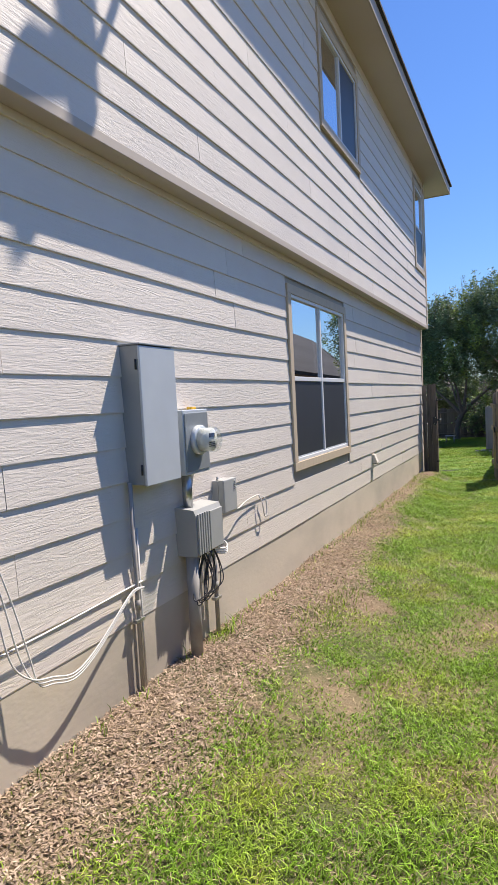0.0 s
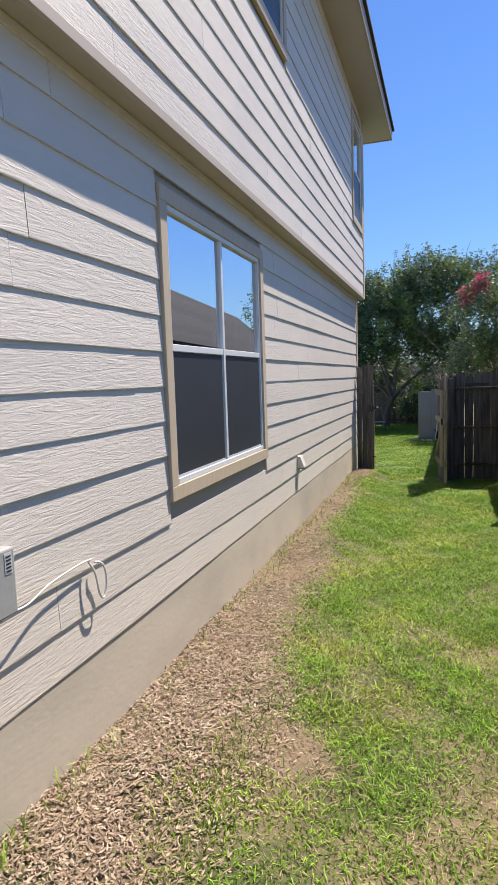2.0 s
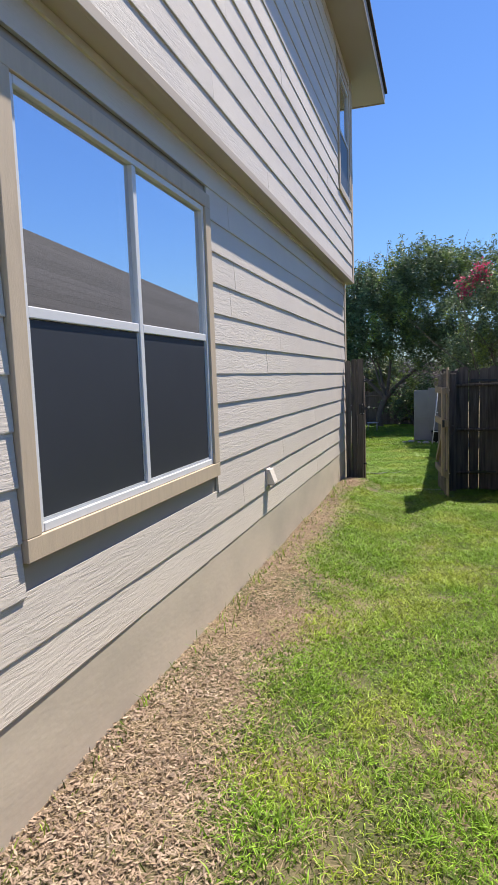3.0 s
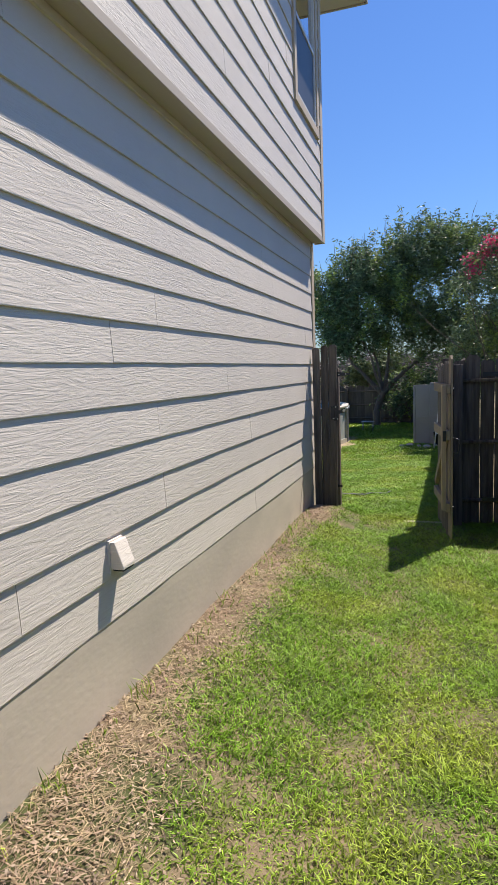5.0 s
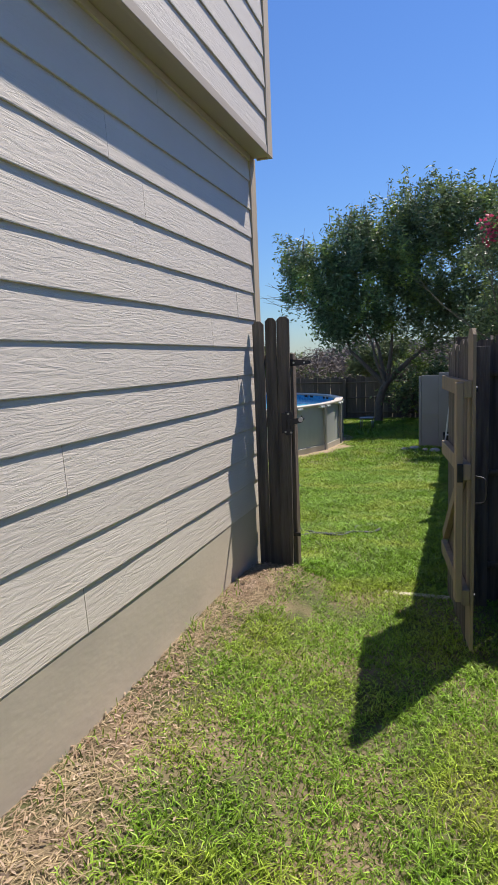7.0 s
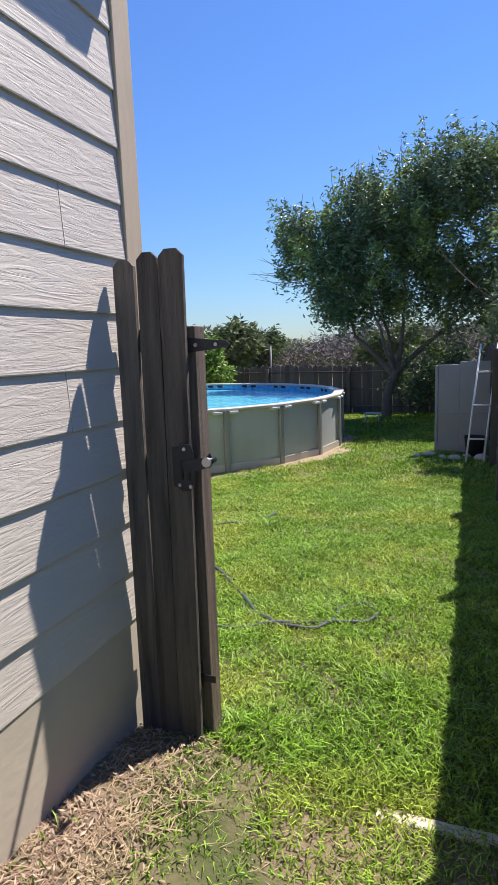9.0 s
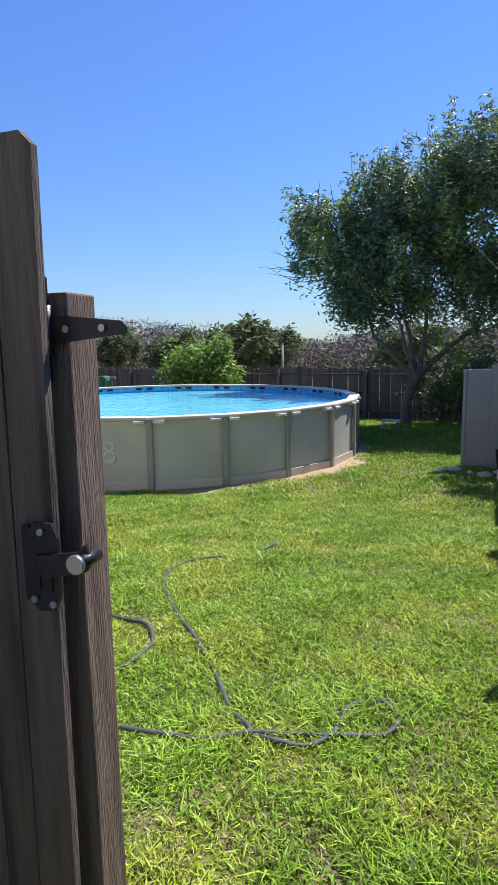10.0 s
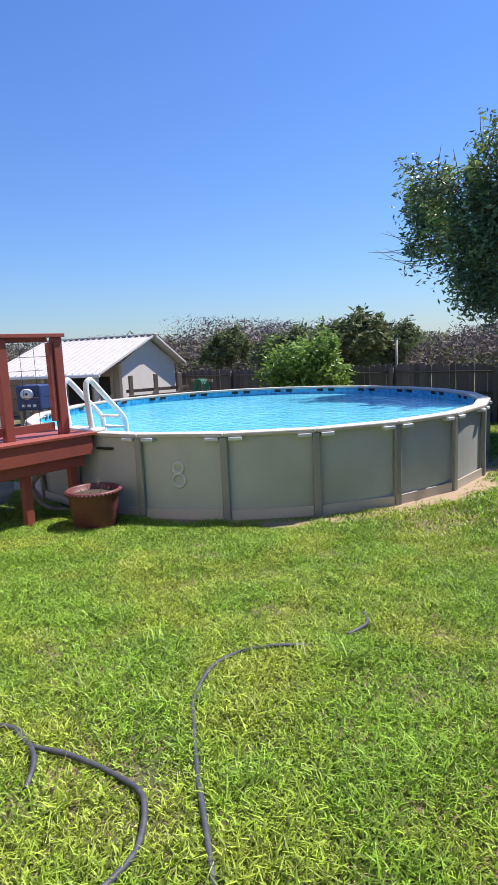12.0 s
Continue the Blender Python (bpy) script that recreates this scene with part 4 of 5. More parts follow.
for x in (0.2, 0.9):
    p = part("strut", boxed(-0.04, 0.04, -0.13, -0.087, 0, 0.6), LUMBER, trough)
    p.matrix_basis = pose(x, 0, 0.6, 0, 45, 0)
coil = thing("hose_coil", (-10.75, 25.65, 0.56), "green garden hose hung in a coil", "garden hose")
for k in range(4):
    part("loop", tube(bmesh.new(), smooth_path([(0.16 * math.cos(a) + 0.03 * k, 0.03 * k, 0.22 * math.sin(a)) for a in (0.4 + 0.5 * i for i in range(14))], 3), 0.022, 6), GREENHOSE, coil)
part("rack", boxed(-0.3, 0.35, 0.1, 0.14, 0.15, 0.22), LUMBER, coil)
part("rack_post", boxed(-0.02, 0.06, 0.142, 0.2, -1.3, 0.22), LUMBER, coil)

# ---- far right of the yard: panel, stepladder, debris ----
sheets = thing("sheet_panel", (-1.50, 21.85, -0.46), "grey sheet panels standing on edge by the fence", "panel")
for k, (a, b, h) in enumerate(((0.0, 0.05, 1.54), (0.052, 0.40, 1.55), (0.402, 0.88, 1.60))):
    part("sheet", boxed(a, b, 0.012 * (k % 2), 0.05 + 0.012 * (k % 2), 0, h, bevel=0.006), PANEL, sheets)
part("batten", boxed(0.06, 0.87, -0.012, 0.0, 0.72, 0.76, bevel=0.003), PANEL, sheets)
step_l = thing("stepladder", (-0.86, 21.2, -0.43), "white leaning ladder beside the grey panel", "ladder", turn=0)
for x in (0.0, 0.26):
    part("side_rail", tube(bmesh.new(), [(x - 0.12, -0.25, 0), (x + 0.08, 0.6, 1.85)], 0.016, 6), WHITEPAINT, step_l)
for k in range(3):
    f = 0.2 + 0.28 * k
    part("rung", tube(bmesh.new(), [(-0.12 + 0.2 * f, -0.25 + 0.8 * f, 1.85 * f), (0.14 + 0.2 * f, -0.25 + 0.8 * f, 1.85 * f)], 0.015, 6), WHITEPAINT, step_l)
bucket = thing("bucket", (-0.85, 21.55, -0.43), "black plastic bucket by the ladder", "bucket")
part("shell", lathe(bmesh.new(), [(0.0, 0.0), (0.12, 0.0), (0.16, 0.34), (0.168, 0.35), (0.15, 0.34), (0.115, 0.03), (0.0, 0.03)], 24), SLOT, bucket)


def rock(at, size, seed):
    bm = bmesh.new()
    bmesh.ops.create_icosphere(bm, subdivisions=2, radius=size)
    for q in bm.verts:
        q.co *= 1 + 0.35 * noise.noise(q.co * 6 / (size * 8) + Vector((seed, 0, 0)))
        q.co.z *= 0.55
    ob = whole("rock", bm, CONCRETE, "pale rough stone lying in the grass", "rock", "stones by the panel")
    ob.location = at


for k in range(6):
    rock((-1.75 + 0.2 * k, 21.3 + random.uniform(-0.2, 0.2), -0.40), random.uniform(0.07, 0.14), k)
chair = thing("garden_stool", (-3.05, 25.1, -0.43), "low wire garden stool in the shade of the tree", "stool")
for x in (-0.16, 0.16):
    for y in (-0.14, 0.14):
        part("leg", tube(bmesh.new(), [(x, y, 0), (x * 0.9, y * 0.9, 0.3)], 0.012, 6), ZINC, chair)
part("seat", boxed(-0.19, 0.19, -0.16, 0.16, 0.3, 0.33, bevel=0.01), ZINC, chair)

# ---- garden hose ----
def hose(points, label):
    pts = [(x, y, float(ground_z(x, y)) + 0.014 + (0.012 if i % 2 else 0)) for i, (x, y) in enumerate(points)]
    return whole("garden_hose", tube(bmesh.new(), smooth_path(pts, 8), 0.0125, 9), HOSE, label, "garden hose")


hose([(-4.4, 14.4), (-3.6, 14.26), (-3.08, 14.24), (-2.79, 14.25), (-2.63, 14.24), (-2.42, 14.24), (-2.22, 14.28), (-2.04, 14.37), (-1.85, 14.44), (-1.66, 14.49), (-1.51, 14.57), (-1.46, 14.66), (-1.47, 14.73), (-1.54, 14.8), (-1.63, 14.8), (-1.69, 14.69), (-1.7, 14.57), (-1.72, 14.46), (-1.79, 14.38), (-1.92, 14.35), (-2.03, 14.38), (-2.08, 14.42), (-2.2, 14.53), (-2.34, 14.71), (-2.46, 14.87), (-2.7, 15.13), (-2.98, 15.43), (-3.2, 15.69), (-3.31, 15.83), (-3.41, 16.12), (-3.39, 16.38), (-3.23, 16.53), (-3.01, 16.67), (-2.81, 16.68)],
     "dark grey garden hose snaking through the grass")
hose([(-3.3, 13.95), (-3.02, 14.19), (-2.99, 14.3), (-2.98, 14.46), (-2.9, 14.67), (-2.87, 14.86), (-2.91, 15.01), (-3.05, 15.18), (-3.24, 15.23), (-3.49, 15.21), (-3.72, 15.17), (-3.85, 15.19)], "curl of dark grey hose in the grass")
hose([(-3.5, 14.24), (-3.15, 14.31), (-3.08, 14.41), (-3.12, 14.5), (-3.24, 14.56), (-3.39, 14.55), (-3.6, 14.46)], "short loop of dark grey hose")
hose([(-4.2, 15.1), (-3.91, 15.2), (-3.75, 15.18), (-3.6, 15.1), (-3.5, 14.98)], "loop of dark grey hose in the grass")
hose([(-3.0, 17.3), (-2.9, 17.1), (-2.95, 16.9)], "end of dark grey hose half hidden in grass")


# ---- trees ----
def leaves(name, centres, normals_spread, length, width, mat, parent, label=""):
    """Many small folded leaves, each two triangles along its own axis."""
    n = len(centres)
    d = RNG.normal(size=(n, 3))
    d[:, 2] = d[:, 2] * 0.6 - 0.15
    d /= np.linalg.norm(d, axis=1)[:, None]
    s = np.cross(d, RNG.normal(size=(n, 3)))
    s /= np.linalg.norm(s, axis=1)[:, None]
    L = length * RNG.uniform(0.6, 1.3, (n, 1))
    Wd = width * RNG.uniform(0.7, 1.2, (n, 1))
    up = np.cross(d, s)
    v = np.stack([centres, centres + d * L * 0.5 + s * Wd * 0.5 + up * Wd * 0.15, centres + d * L, centres + d * L * 0.5 - s * Wd * 0.5 + up * Wd * 0.15], 1).reshape(-1, 3)
    f = np.arange(4 * n).reshape(n, 4)
    tri = np.concatenate([f[:, [0, 1, 2]], f[:, [0, 2, 3]]])
    ob = new(name, raw_mesh(name, v, tri, mat))
    ob.parent = parent
    return tagged(ob, label)


def grow(bm, base, direction, length, radius, depth, tips, rnd, spread=0.55, lift=0.12):
    """Limbs that fork and thin out; their ends are kept for the foliage."""
    p, pts, rad = Vector(base), [Vector(base)], [radius]
    d = Vector(direction).normalized()
    for k in range(4):
        d = (d + Vector((rnd.gauss(0, 0.16), rnd.gauss(0, 0.16), rnd.gauss(0, 0.08) + lift * 0.3))).normalized()
        p = p + d * length / 4
        pts.append(p.copy())
        rad.append(radius * (1 - 0.12 * (k + 1)))
    tube(bm, pts, rad, 8 if depth > 2 else 5, cap=False)
    if depth <= 2:
        tips += [q for q in pts[2:]]
    if depth == 0:
        return
    for k in range(2 if depth > 2 else 3):
        e = (d + Vector((rnd.gauss(0, spread), rnd.gauss(0, spread), rnd.gauss(0, spread * 0.6) + lift))).normalized()
        grow(bm, pts[-1] if k < 2 else pts[2], e, length * rnd.uniform(0.66, 0.85), rad[-1] * 0.72, depth - 1, tips, rnd, spread, lift)


def crown_points(blobs, count, hollow=0.45):
    """Points in lumpy shells about the crown's masses, in clusters with gaps between."""
    out = []
    vol = np.array([r[0] * r[1] * r[2] for _, r in blobs]) ** 0.75
    for (c, r), share in zip(blobs, vol / vol.sum()):
        k = int(count * share / 44)
        u = RNG.normal(size=(k, 3))
        u /= np.linalg.norm(u, axis=1)[:, None]
        q = np.array(c) + u * (hollow + (1.08 - hollow) * RNG.uniform(0, 1, (k, 1)) ** 0.6) * np.array(r)
        e = np.repeat(q, 44, 0)
        out.append(e + RNG.normal(size=e.shape) * np.array((0.10, 0.10, 0.16)) * RNG.uniform(0.5, 1.3, (len(q), 1)).repeat(44, 0))
    return np.concatenate(out)


rnd = random.Random(11)
tree = thing("tree", (0.149, -1.55, -0.182), "broad evergreen tree with forked trunk and glossy leaves", "tree")
tree.scale = (1.124, 1.124, 1.124)
bm, tips = bmesh.new(), []
base = Vector((-2.75, 25.4, -0.48))
tube(bm, smooth_path([base, (-2.78, 25.4, 0.1), (-2.7, 25.4, 0.5), (-2.55, 25.35, 0.85)], 4), [0.125 - 0.003 * i for i in range(13)], 12, cap=False)
fork = Vector((-2.6, 25.38, 0.75))
for to, ln, rr in (((-0.75, -0.1, 1.0), 1.3, 0.075), ((-0.3, 0.2, 1.0), 1.35, 0.06), ((0.35, -0.15, 1.0), 1.3, 0.07), ((1.0, 0.1, 0.8), 1.5, 0.085), ((-0.1, -0.3, 1.0), 1.2, 0.055)):
    grow(bm, fork, to, ln, rr, 4, tips, rnd, 0.34, 0.12)
part("trunk", bm, BARK, tree, "grey forked trunk and limbs")
blobs = [((-4.3, 25.2, 3.7), (0.95, 0.9, 0.85)), ((-3.5, 25.0, 4.35), (0.95, 1.0, 0.85)), ((-2.5, 25.3, 4.95), (0.85, 1.0, 0.8)), ((-1.5, 25.2, 5.3), (0.85, 1.0, 0.85)), ((-0.5, 25.4, 5.5), (0.9, 1.0, 0.75)),
         ((0.5, 25.6, 5.1), (1.0, 1.0, 0.9)), ((-2.9, 25.2, 3.6), (1.3, 1.2, 0.95)), ((-1.3, 25.2, 4.1), (1.4, 1.3, 1.1)), ((-3.75, 25.3, 2.85), (0.7, 0.8, 0.6)), ((-2.6, 25.4, 2.6), (0.9, 0.9, 0.6)),
         ((-0.3, 25.4, 3.2), (1.2, 1.1, 0.8)), ((-4.85, 25.2, 4.35), (0.45, 0.5, 0.5)), ((-3.3, 25.2, 5.15), (0.4, 0.5, 0.45)), ((-1.9, 25.2, 5.95), (0.35, 0.45, 0.4)), ((-0.9, 25.3, 6.15), (0.35, 0.45, 0.4)), ((-3.25, 25.3, 1.9), (0.5, 0.6, 0.4))]
blobs = [((x, y, z if z < 3.2 else 3.2 + (z - 3.2) * 0.70), r) for (x, y, z), r in blobs if not (z < 2.7 or (z < 3.3 and x > -1))]
blobs += [((-3.95, 25.2, 2.45), (0.55, 0.7, 0.45)), ((-2.95, 25.5, 2.45), (0.5, 0.6, 0.35)), ((-1.6, 25.4, 2.85), (0.7, 0.8, 0.5)), ((-0.3, 25.3, 2.6), (0.9, 0.9, 0.55))]
blobs += [((-3.6, 25.3, 2.15), (0.5, 0.6, 0.4)), ((-2.3, 25.6, 2.25), (0.6, 0.6, 0.35)), ((-1.2, 25.4, 2.25), (0.7, 0.7, 0.45)), ((0.1, 25.3, 2.1), (0.9, 0.8, 0.55))]
shoots = []
for k in range(170):
    c, r = blobs[rnd.randrange(len(blobs))]
    a = rnd.uniform(0, 2 * math.pi)
    h = rnd.uniform(0.25, 0.7)
    root = Vector((c[0] + r[0] * 0.85 * math.cos(a), c[1] + r[1] * 0.85 * math.sin(a), c[2] + r[2] * rnd.uniform(0.1, 0.85)))
    way = Vector((math.cos(a) * 0.45, math.sin(a) * 0.45, 1)).normalized()
    for i in range(34):
        shoots.append(root + way * h * rnd.random() + Vector((rnd.gauss(0, 0.045), rnd.gauss(0, 0.045), 0)))
pts = np.concatenate([crown_points(blobs, 72000, 0.35), np.array([tuple(q) for q in shoots])])
leaves("crown", pts, 1, 0.125, 0.042, LEAF, tree, "dense glossy dark green leaves")
for k in range(30):
    c, r = blobs[rnd.choice((0, 1, 1, 2, -4, -3, -2, -1, 4))]
    p = Vector((c[0] + rnd.uniform(-0.7, 0.7) * r[0], c[1] - 0.2, c[2] + 0.5 * r[2]))
    q = p + Vector((rnd.uniform(-0.25, 0.15), rnd.uniform(-0.1, 0.1), r[2] * 0.5 + rnd.uniform(0.3, 0.6)))
    part("twig", tube(bmesh.new(), smooth_path([p, (p + q) / 2 + Vector((rnd.uniform(-0.08, 0.08), 0, 0)), q], 3), [0.014, 0.012, 0.011, 0.009, 0.008, 0.006, 0.003], 4, cap=False), TWIG, tree)
for k in range(7):
    p = Vector((-5.2, 25.2, 2.9 + 0.08 * k))
    q = p + Vector((-rnd.uniform(0.4, 0.9), rnd.uniform(-0.2, 0.2), rnd.uniform(-0.3, 0.45)))
    part("twig", tube(bmesh.new(), smooth_path([p + Vector((0.6, 0, 0)), p, q], 3), [0.014, 0.013, 0.012, 0.01, 0.008, 0.006, 0.003], 4, cap=False), TWIG, tree)


def shrub(name, at, blobs, count, leaf, mat, label, category, flowers=0, group=""):
    t = thing(name, at, label, category, group)
    r = random.Random(int(abs(at[0] * 100)))
    bm, tips = bmesh.new(), []
    for k in range(5):
        grow(bm, (r.uniform(-0.12, 0.12), r.uniform(-0.1, 0.1), -0.05), (r.uniform(-0.28, 0.28), r.uniform(-0.25, 0.25), 1), max(b[0][2] for b in blobs) * 0.42, 0.045, 2, tips, r, 0.35, 0.2)
    part("trunk", bm, BARK, t)
    leaves("crown", crown_points(blobs, count, 0.3), 1, leaf, leaf * 0.42, mat, t)
    if flowers:
        q = crown_points([(b[0], (b[1][0] * 0.6, b[1][1] * 0.6, b[1][2] * 0.6)) for b in blobs[-flowers:]], 560, 0.1)
        tagged(leaves("flowers", q, 1, 0.085, 0.075, PINK, t), "pink flower clusters", kind="stuff")
    return t


shrub("bush", (-8.5, 27.2, -0.45), [((0, 0, 1.1), (1.3, 0.6, 0.75)), ((-0.5, 0.1, 1.35), (0.6, 0.6, 0.5)), ((0.3, 0, 1.65), (0.6, 0.6, 0.55)), ((0.0, 0, 0.5), (1.0, 0.6, 0.5))], 11000, 0.15, LEAF_B, "leafy bright green bush by the back fence", "bush")
shrub("flowering_tree", (1.1, 23.2, -0.3), [((-0.2, 0, 3.6), (1.5, 1.2, 1.3)), ((0.6, 0.2, 4.3), (1.4, 1.2, 1.1)), ((-0.6, 0.2, 2.4), (1.1, 1.0, 0.9)), ((-1.15, -0.5, 4.35), (0.3, 0.3, 0.25)), ((-0.75, -0.6, 4.75), (0.32, 0.3, 0.28))], 20000, 0.11, LEAF, "dark leafy tree with pink flower clusters", "tree", flowers=2)
for k, (x, y, s) in enumerate(((-10.4, 34, 0.86), (-17.5, 42, 0.85), (-5.0, 44, 0.9), (-24, 46, 0.95), (-13.0, 46, 0.85))):
    shrub("tree", (x, y, -0.4), [((0, 0, 2.0 * s), (1.4 * s, 1.2, 1.1 * s)), ((0.8, 0, 2.6 * s), (1.0 * s, 1.0, 0.8 * s)), ((-0.9, 0, 1.7 * s), (1.1 * s, 1.0, 0.9 * s))], 5000, 0.26, LEAF_F, "green tree beyond the back fence", "tree", group="trees beyond the fence")

shrub("bush", (-1.6, 27.2, -0.45), [((0, 0, 1.3), (1.1, 0.5, 0.8)), ((0.9, 0.1, 1.0), (0.9, 0.5, 0.8)), ((-0.5, 0, 0.9), (0.8, 0.5, 0.6)), ((1.6, 0, 1.6), (0.7, 0.5, 0.7))], 6500, 0.14, LEAF, "dark green bush in the shade by the back fence", "bush")

# thin brown brush and woods past the fence
n = 110000
bx = RNG.uniform(-62, 14, n)
by = RNG.uniform(46, 62, n)
top = 2.35 + 0.7 * np.sin(bx * 0.21 + 1.0) + 0.5 * np.sin(bx * 0.63) + 0.35 * np.sin(bx * 1.7 + 0.4)
bz = -0.6 + (top + 0.9) * RNG.uniform(0, 1, n) ** 0.75
d = RNG.normal(size=(n, 3)) * np.array((0.4, 0.35, 0.4))
w = RNG.normal(size=(n, 3)) * 0.018
c = np.stack([bx, by, bz], 1)
v = np.stack([c - w, c + w, c + d * 0.4], 1).reshape(-1, 3)
woods = tagged(new("woods", raw_mesh("woods", v, np.arange(3 * n).reshape(n, 3), BRUSH)), "brown leafless brush and woods in the distance", "woods", kind="stuff")
q = np.stack([RNG.uniform(-62, 14, 13000), RNG.uniform(48, 64, 13000), np.zeros(13000)], 1)
q[:, 2] = -0.6 + (2.4 + 0.9 * np.sin(q[:, 0] * 0.37 + 2) + 0.6 * np.sin(q[:, 0] * 0.9)).clip(0.8) * RNG.uniform(0, 1, 13000) ** 0.6
q2 = np.stack([RNG.uniform(-62, 14, 34000), RNG.uniform(48, 63, 34000), np.zeros(34000)], 1)
q2[:, 2] = -0.6 + (3.0 + 0.6 * np.sin(q2[:, 0] * 0.21 + 1.0) + 0.45 * np.sin(q2[:, 0] * 0.63)) * RNG.uniform(0, 1, 34000) ** 0.8
tagged(leaves("brush", q2, 1, 0.5, 0.14, BRUSH, None), "dense brown thicket past the back fence", "woods", kind="stuff")
far = leaves("far_foliage", q, 1, 0.42, 0.22, LEAF_F, None)
tagged(far, "hazy green treetops past the fence", "woods", kind="stuff")
whole("backdrop_bank", boxed(-90, 40, 66, 66.4, -1, 1.5), BRUSH, "low dim bank of distant woods", "backdrop", kind="structure")
pole = thing("utility_pole", (-31.6, 60.0, -0.6), "distant utility pole with a crossarm", "utility pole")
part("pole", tube(bmesh.new(), [(0, 0, 0), (0, 0, 4.9)], [0.09, 0.06], 8), TWIG, pole)
part("crossarm", boxed(-0.55, 0.55, -0.04, 0.04, 4.55, 4.63), TWIG, pole)
fp = thing("fence_pole", (-6.55, 28.3, -0.3), "tall thin steel pole at the back fence", "pole")
part("pole", tube(bmesh.new(), [(0, 0, 0), (0, 0, 1.85)], 0.03, 8), PVC, fp)
part("cap", tube(bmesh.new(), [(0, 0, 1.85), (0, 0, 1.87)], 0.036, 8), ZINC, fp)
fence("picket_fence", (-24, 26.5), 0, 8.0, 1.7, "orange-brown cedar fence beyond the shed", ORANGEFENCE, 1, seed=9)

# ---- the neighbour's house, seen in the window glass ----
nh = thing("neighbour_house", (2.9, 12.0, -0.3), "neighbouring house with brick walls and a shingle roof", "house", turn=-6.5)
part("wall", boxed(0, 7, 0, 27, 0, 3.0), BRICK, nh)
roof = part("roof", prism(bmesh.new(), [(-0.4, 2.9), (3.0, 5.75), (7.4, 2.9), (7.4, 3.0), (3.0, 5.87), (-0.4, 3.0)], "y", -0.4, 27.4), SHINGLE, nh, "dark shingle gable roof")
for k in range(13):
    u = k / 13
    c = part("shingle_course", boxed(0, 0.34, -0.4, 27.4, 0, 0.022), SHINGLE, roof)
    c.matrix_basis = pose(-0.4 + 3.4 * u, 0, 3.02 + 2.87 * u, 0, -40, 0)


# ---- grass and leaf litter ----
def wave(x, y, f, s):
    return np.sin(f * x + 1.7 * s + 1.3 * np.sin(0.7 * f * y + s)) * np.sin(f * 1.13 * y + 2.3 * s + 1.1 * np.sin(0.8 * f * x - s))


def bed_edge(y):
    """Where the bare bed along the wall gives way to lawn."""
    return -1.62 - 0.10 * np.sin(0.9 * y + 0.5) - 0.07 * np.sin(2.3 * y) - 0.38 * step(7.5, 11.5, y)


def dryness(x, y):
    """0 lush to 1 bare."""
    k = 0.26 + 0.30 * wave(x, y, 2.3, 1) + 0.24 * wave(x, y, 5.1, 2) + 0.22 * wave(x, y, 11.3, 6)
    k = k + 0.20 * (1 - step(3.0, 6.5, y)) - 0.38 * step(6.5, 9.5, y)
    k = np.where(y > 13.4, 0.06 + 0.24 * wave(x, y, 2.6, 4) + 0.2 * wave(x, y, 6.0, 5) + 0.2 * wave(x, y, 13.0, 8), k)
    spot = np.exp(-(((x + 1.30) / 0.24) ** 2 + ((y - 4.75) / 0.28) ** 2))
    spot2 = np.exp(-(((x + 2.0) / 0.16) ** 2 + ((y - 12.1) / 0.9) ** 2))
    spot3 = np.exp(-(((x + 1.6) / 0.35) ** 2 + ((y - 13.75) / 0.45) ** 2))
    return np.clip(k + 0.9 * spot + 0.8 * spot2 + 0.45 * spot3, 0, 1)


def blades(name, x, y, height, width, mat, label, lean=0.9, flat=0.25):
    """Bent, tapering blades of two joints."""
    n = len(x)
    z = ground_z(x, y) - 0.004
    a = RNG.uniform(0, 2 * math.pi, n)
    dirx, diry = np.cos(a), np.sin(a)
    b = RNG.uniform(0, 2 * math.pi, n)
    sx, sy = np.cos(b) * width * 0.5, np.sin(b) * width * 0.5
    h = height * RNG.uniform(0.5, 1.25, n) * (1 + 0.35 * wave(x, y, 3.7, 3) + 0.3 * wave(x, y, 9.1, 7))
    l1, l2 = h * lean * RNG.uniform(0.1, 0.7, n), h * lean * RNG.uniform(0.6, 1.7, n)
    up1, up2 = h * (0.6 - 0.5 * flat), h * (1 - 0.75 * flat) * RNG.uniform(0.6, 1.0, n)
    P = lambda px, py, pz: np.stack([px, py, pz], 1)
    v = np.stack([P(x - sx, y - sy, z), P(x + sx, y + sy, z), P(x + dirx * l1 - sx * 0.8, y + diry * l1 - sy * 0.8, z + up1), P(x + dirx * l1 + sx * 0.8, y + diry * l1 + sy * 0.8, z + up1), P(x + dirx * l2, y + diry * l2, z + up2)], 1).reshape(-1, 3)
    i = 5 * np.arange(n)[:, None]
    f = np.concatenate([i + np.array([[0, 1, 3]]), i + np.array([[0, 3, 2]]), i + np.array([[2, 3, 4]])])
    return tagged(new(name, raw_mesh(name, v, f, mat)), label, "grass", kind="stuff")


def scatter(x0, x1, y0, y1, per):
    n = int((x1 - x0) * (y1 - y0) * per)
    return RNG.uniform(x0, x1, n), RNG.uniform(y0, y1, n)


def in_pool(x, y):
    return (x - PC.x) ** 2 + (y - PC.y) ** 2 < (PR + 0.12) ** 2


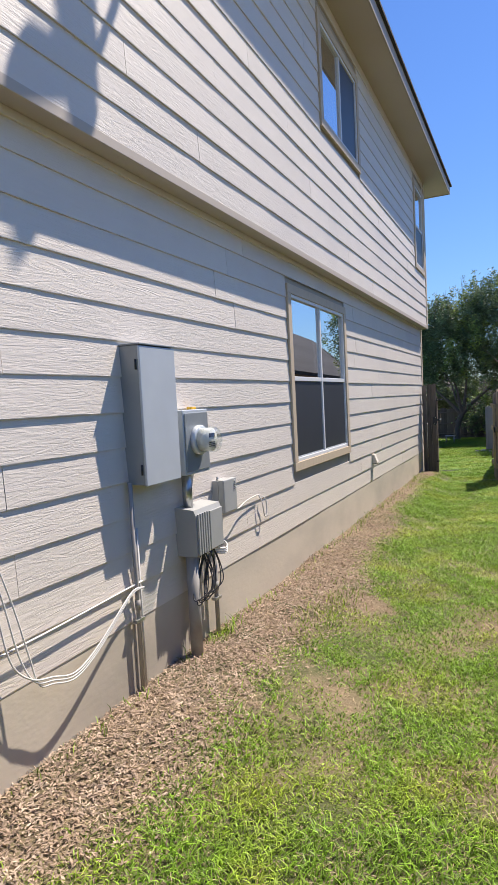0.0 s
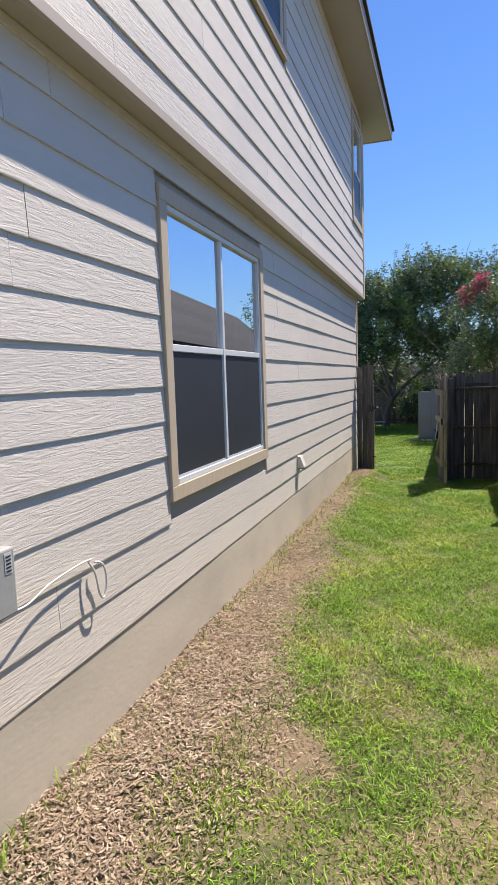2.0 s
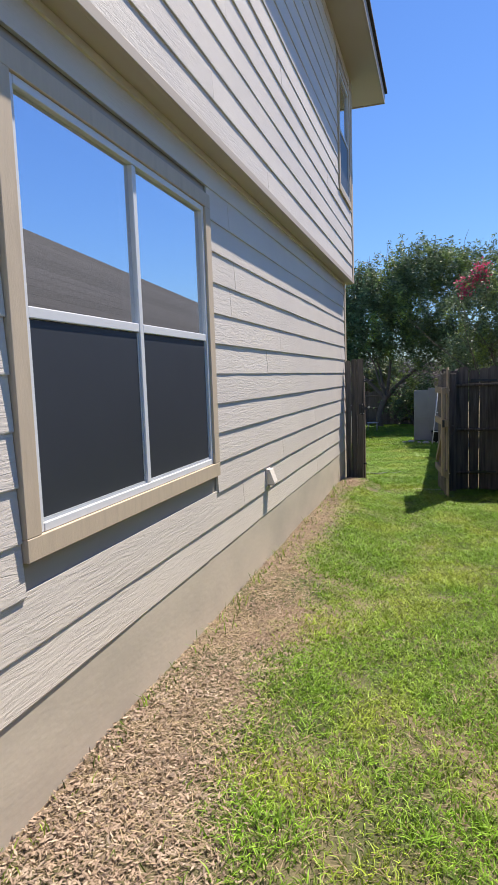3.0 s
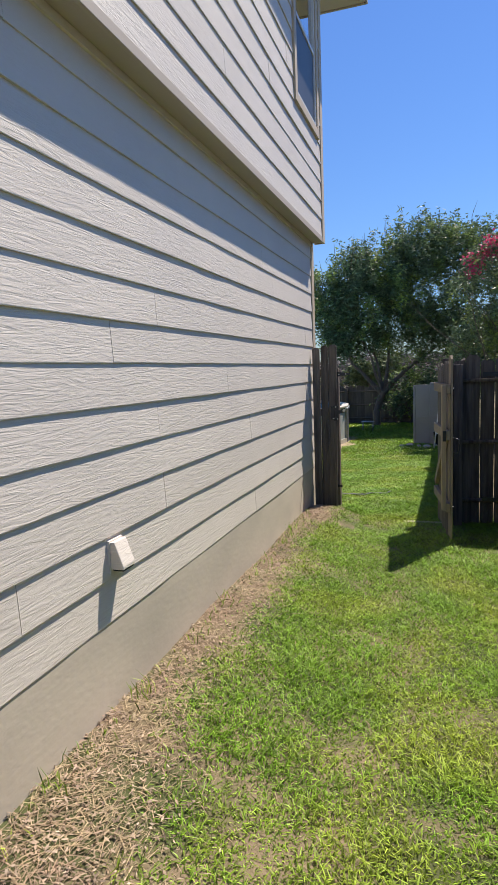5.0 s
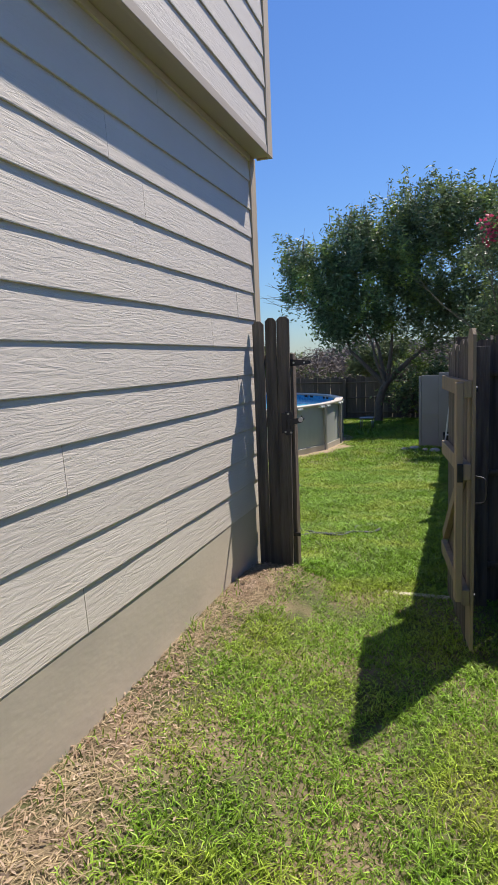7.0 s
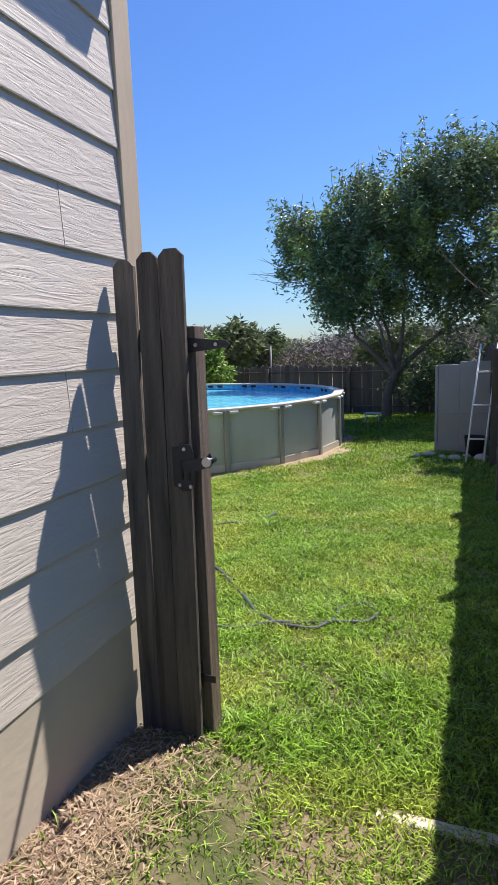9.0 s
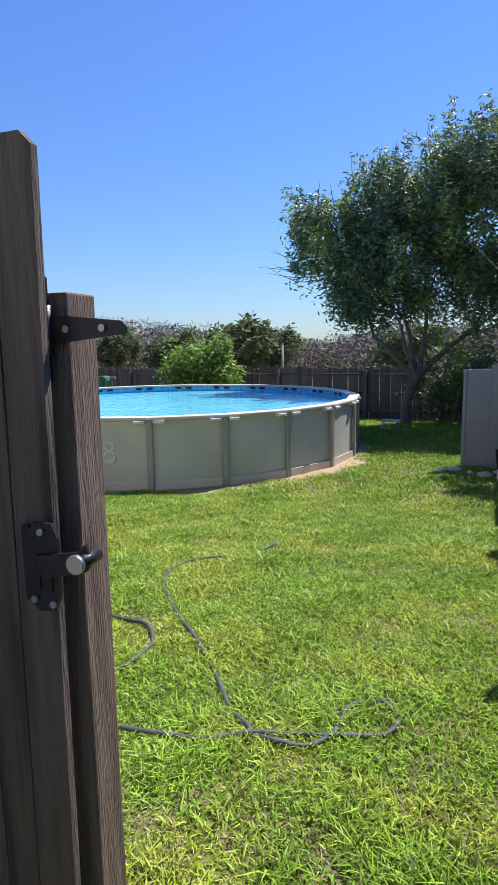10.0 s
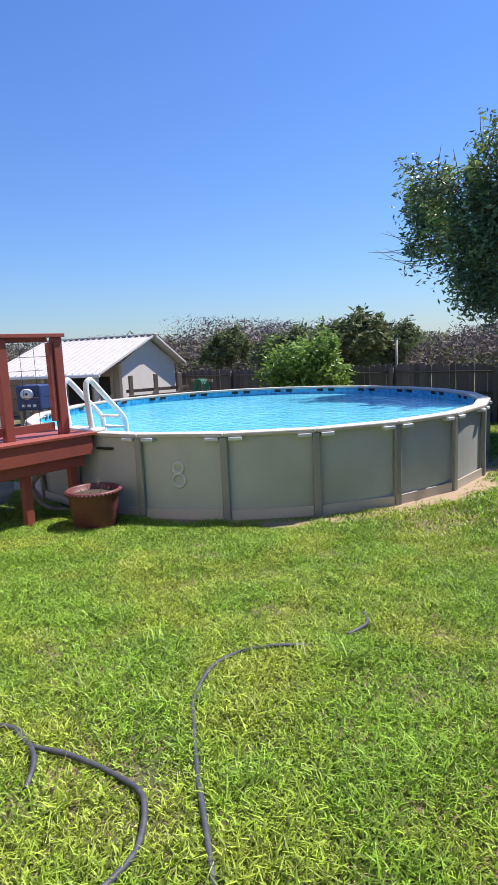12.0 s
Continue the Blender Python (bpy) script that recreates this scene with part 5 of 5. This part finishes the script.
# side yard lawn
x, y = scatter(-2.2, 0.45, 0.2, 13.2, 12000)
keep = (x > bed_edge(y) + RNG.normal(0, 0.09, len(x))) & (RNG.uniform(0, 1, len(x)) > dryness(x, y) * 1.0)
keep &= (y < 8) | (RNG.uniform(0, 1, len(x)) < 0.85)
blades("lawn_side", x[keep], y[keep], 0.040, 0.0068, GRASS, "short patchy green lawn of the side yard")
x, y = scatter(-2.2, 0.45, 0.2, 13.2, 2600)
d = dryness(x, y)
keep = (x > bed_edge(y) - 0.15) & (RNG.uniform(0, 1, len(x)) < 0.15 + d)
blades("lawn_straw", x[keep], y[keep], 0.045, 0.005, STRAW, "dry straw among the side lawn", 1.2, 0.7)
# straw and litter in the bed by the wall
x, y = scatter(-2.2, -1.2, 0.2, 13.1, 5200)
keep = (x < bed_edge(y) + RNG.normal(0, 0.10, len(x))) & (RNG.uniform(0, 1, len(x)) < 0.25 + 0.75 * step(3.5, 6.5, y))
blades("bed_straw", x[keep], y[keep], 0.055, 0.006, STRAW, "matted dry grass in the bed along the house", 1.4, 0.85)
x, y = scatter(-2.2, -1.2, 0.2, 13.1, 9000)
keep = (x < bed_edge(y) + RNG.normal(0, 0.12, len(x))) & (RNG.uniform(0, 1, len(x)) < 1.0 - 0.8 * step(4.0, 8.5, y))
x, y = x[keep], y[keep]
c = np.stack([x, y, ground_z(x, y) + RNG.uniform(0.004, 0.022, len(x))], 1)
n = len(c)
d = RNG.normal(size=(n, 3)) * np.array((1, 1, 0.22))
d /= np.linalg.norm(d, axis=1)[:, None]
s = np.cross(d, np.array((0, 0, 1.0)) + RNG.normal(size=(n, 3)) * 0.35)
s /= np.linalg.norm(s, axis=1)[:, None]
L, Wd = RNG.uniform(0.012, 0.042, (n, 1)), RNG.uniform(0.004, 0.012, (n, 1))
v = np.stack([c - d * L * 0.5, c + s * Wd * 0.5, c + d * L * 0.5, c - s * Wd * 0.5], 1).reshape(-1, 3)
f = np.arange(4 * n).reshape(n, 4)
tagged(new("leaf_litter", raw_mesh("leaf_litter", v, f, MULCH)), "brown dead leaves and wood chips along the foundation", "leaf litter", kind="stuff")
# weeds at the foot of the wall
x = np.concatenate([RNG.normal(-2.12, 0.04, 500), RNG.normal(-2.1, 0.03, 160), RNG.normal(-1.6, 0.1, 500)])
y = np.concatenate([RNG.uniform(1.5, 12.5, 500), RNG.normal(3.55, 0.08, 160), RNG.normal(4.4, 0.35, 500)])
blades("weeds", x, y, 0.09, 0.006, GRASS, "sparse weeds at the foot of the wall", 0.5)
# back yard lawn
x, y = scatter(-9.0, -0.55, 13.1, 19.4, 12500)
keep = (RNG.uniform(0, 1, len(x)) > dryness(x, y) * 1.0) & ~in_pool(x, y) & (x > -2.6 - (y - 12.2) * 0.95)
blades("lawn_back", x[keep], y[keep], 0.052, 0.0085, GRASS, "lush uneven green lawn of the back yard", 0.8)
x, y = scatter(-9.0, -0.55, 13.1, 19.4, 1900)
keep = (RNG.uniform(0, 1, len(x)) < 0.2 + dryness(x, y)) & ~in_pool(x, y) & (x > -2.6 - (y - 12.2) * 0.95)
blades("lawn_back_straw", x[keep], y[keep], 0.05, 0.005, STRAW, "dry straw among the back lawn", 1.3, 0.7)
x, y = scatter(-11.0, -0.55, 19.4, 27.9, 2600)
keep = ~in_pool(x, y)
blades("lawn_far", x[keep], y[keep], 0.062, 0.013, GRASS, "shaded grass under the tree", 0.7)
cx, cy = RNG.uniform(-5, -0.8, 60), RNG.uniform(13.6, 18.6, 60)
x = np.repeat(cx, 26) + RNG.normal(0, 0.03, 60 * 26)
y = np.repeat(cy, 26) + RNG.normal(0, 0.03, 60 * 26)
blades("grass_tufts", x, y, 0.11, 0.009, GRASS, "coarse taller grass tufts in the back lawn", 1.0)

# ---- siding boards, last ----
c1 = 0.09
courses(lower, WALL, 0.41, 14, 2.97, [(W1[0] - c1, W1[1] + c1, W1[2] - c1, W1[3] + c1)], 3)
courses(upper, UPPER, 3.065, 16, 6.0, [(w[0] - c1, w[1] + c1, w[2] - c1, w[3] + c1) for w in (W2, W3)], 5)
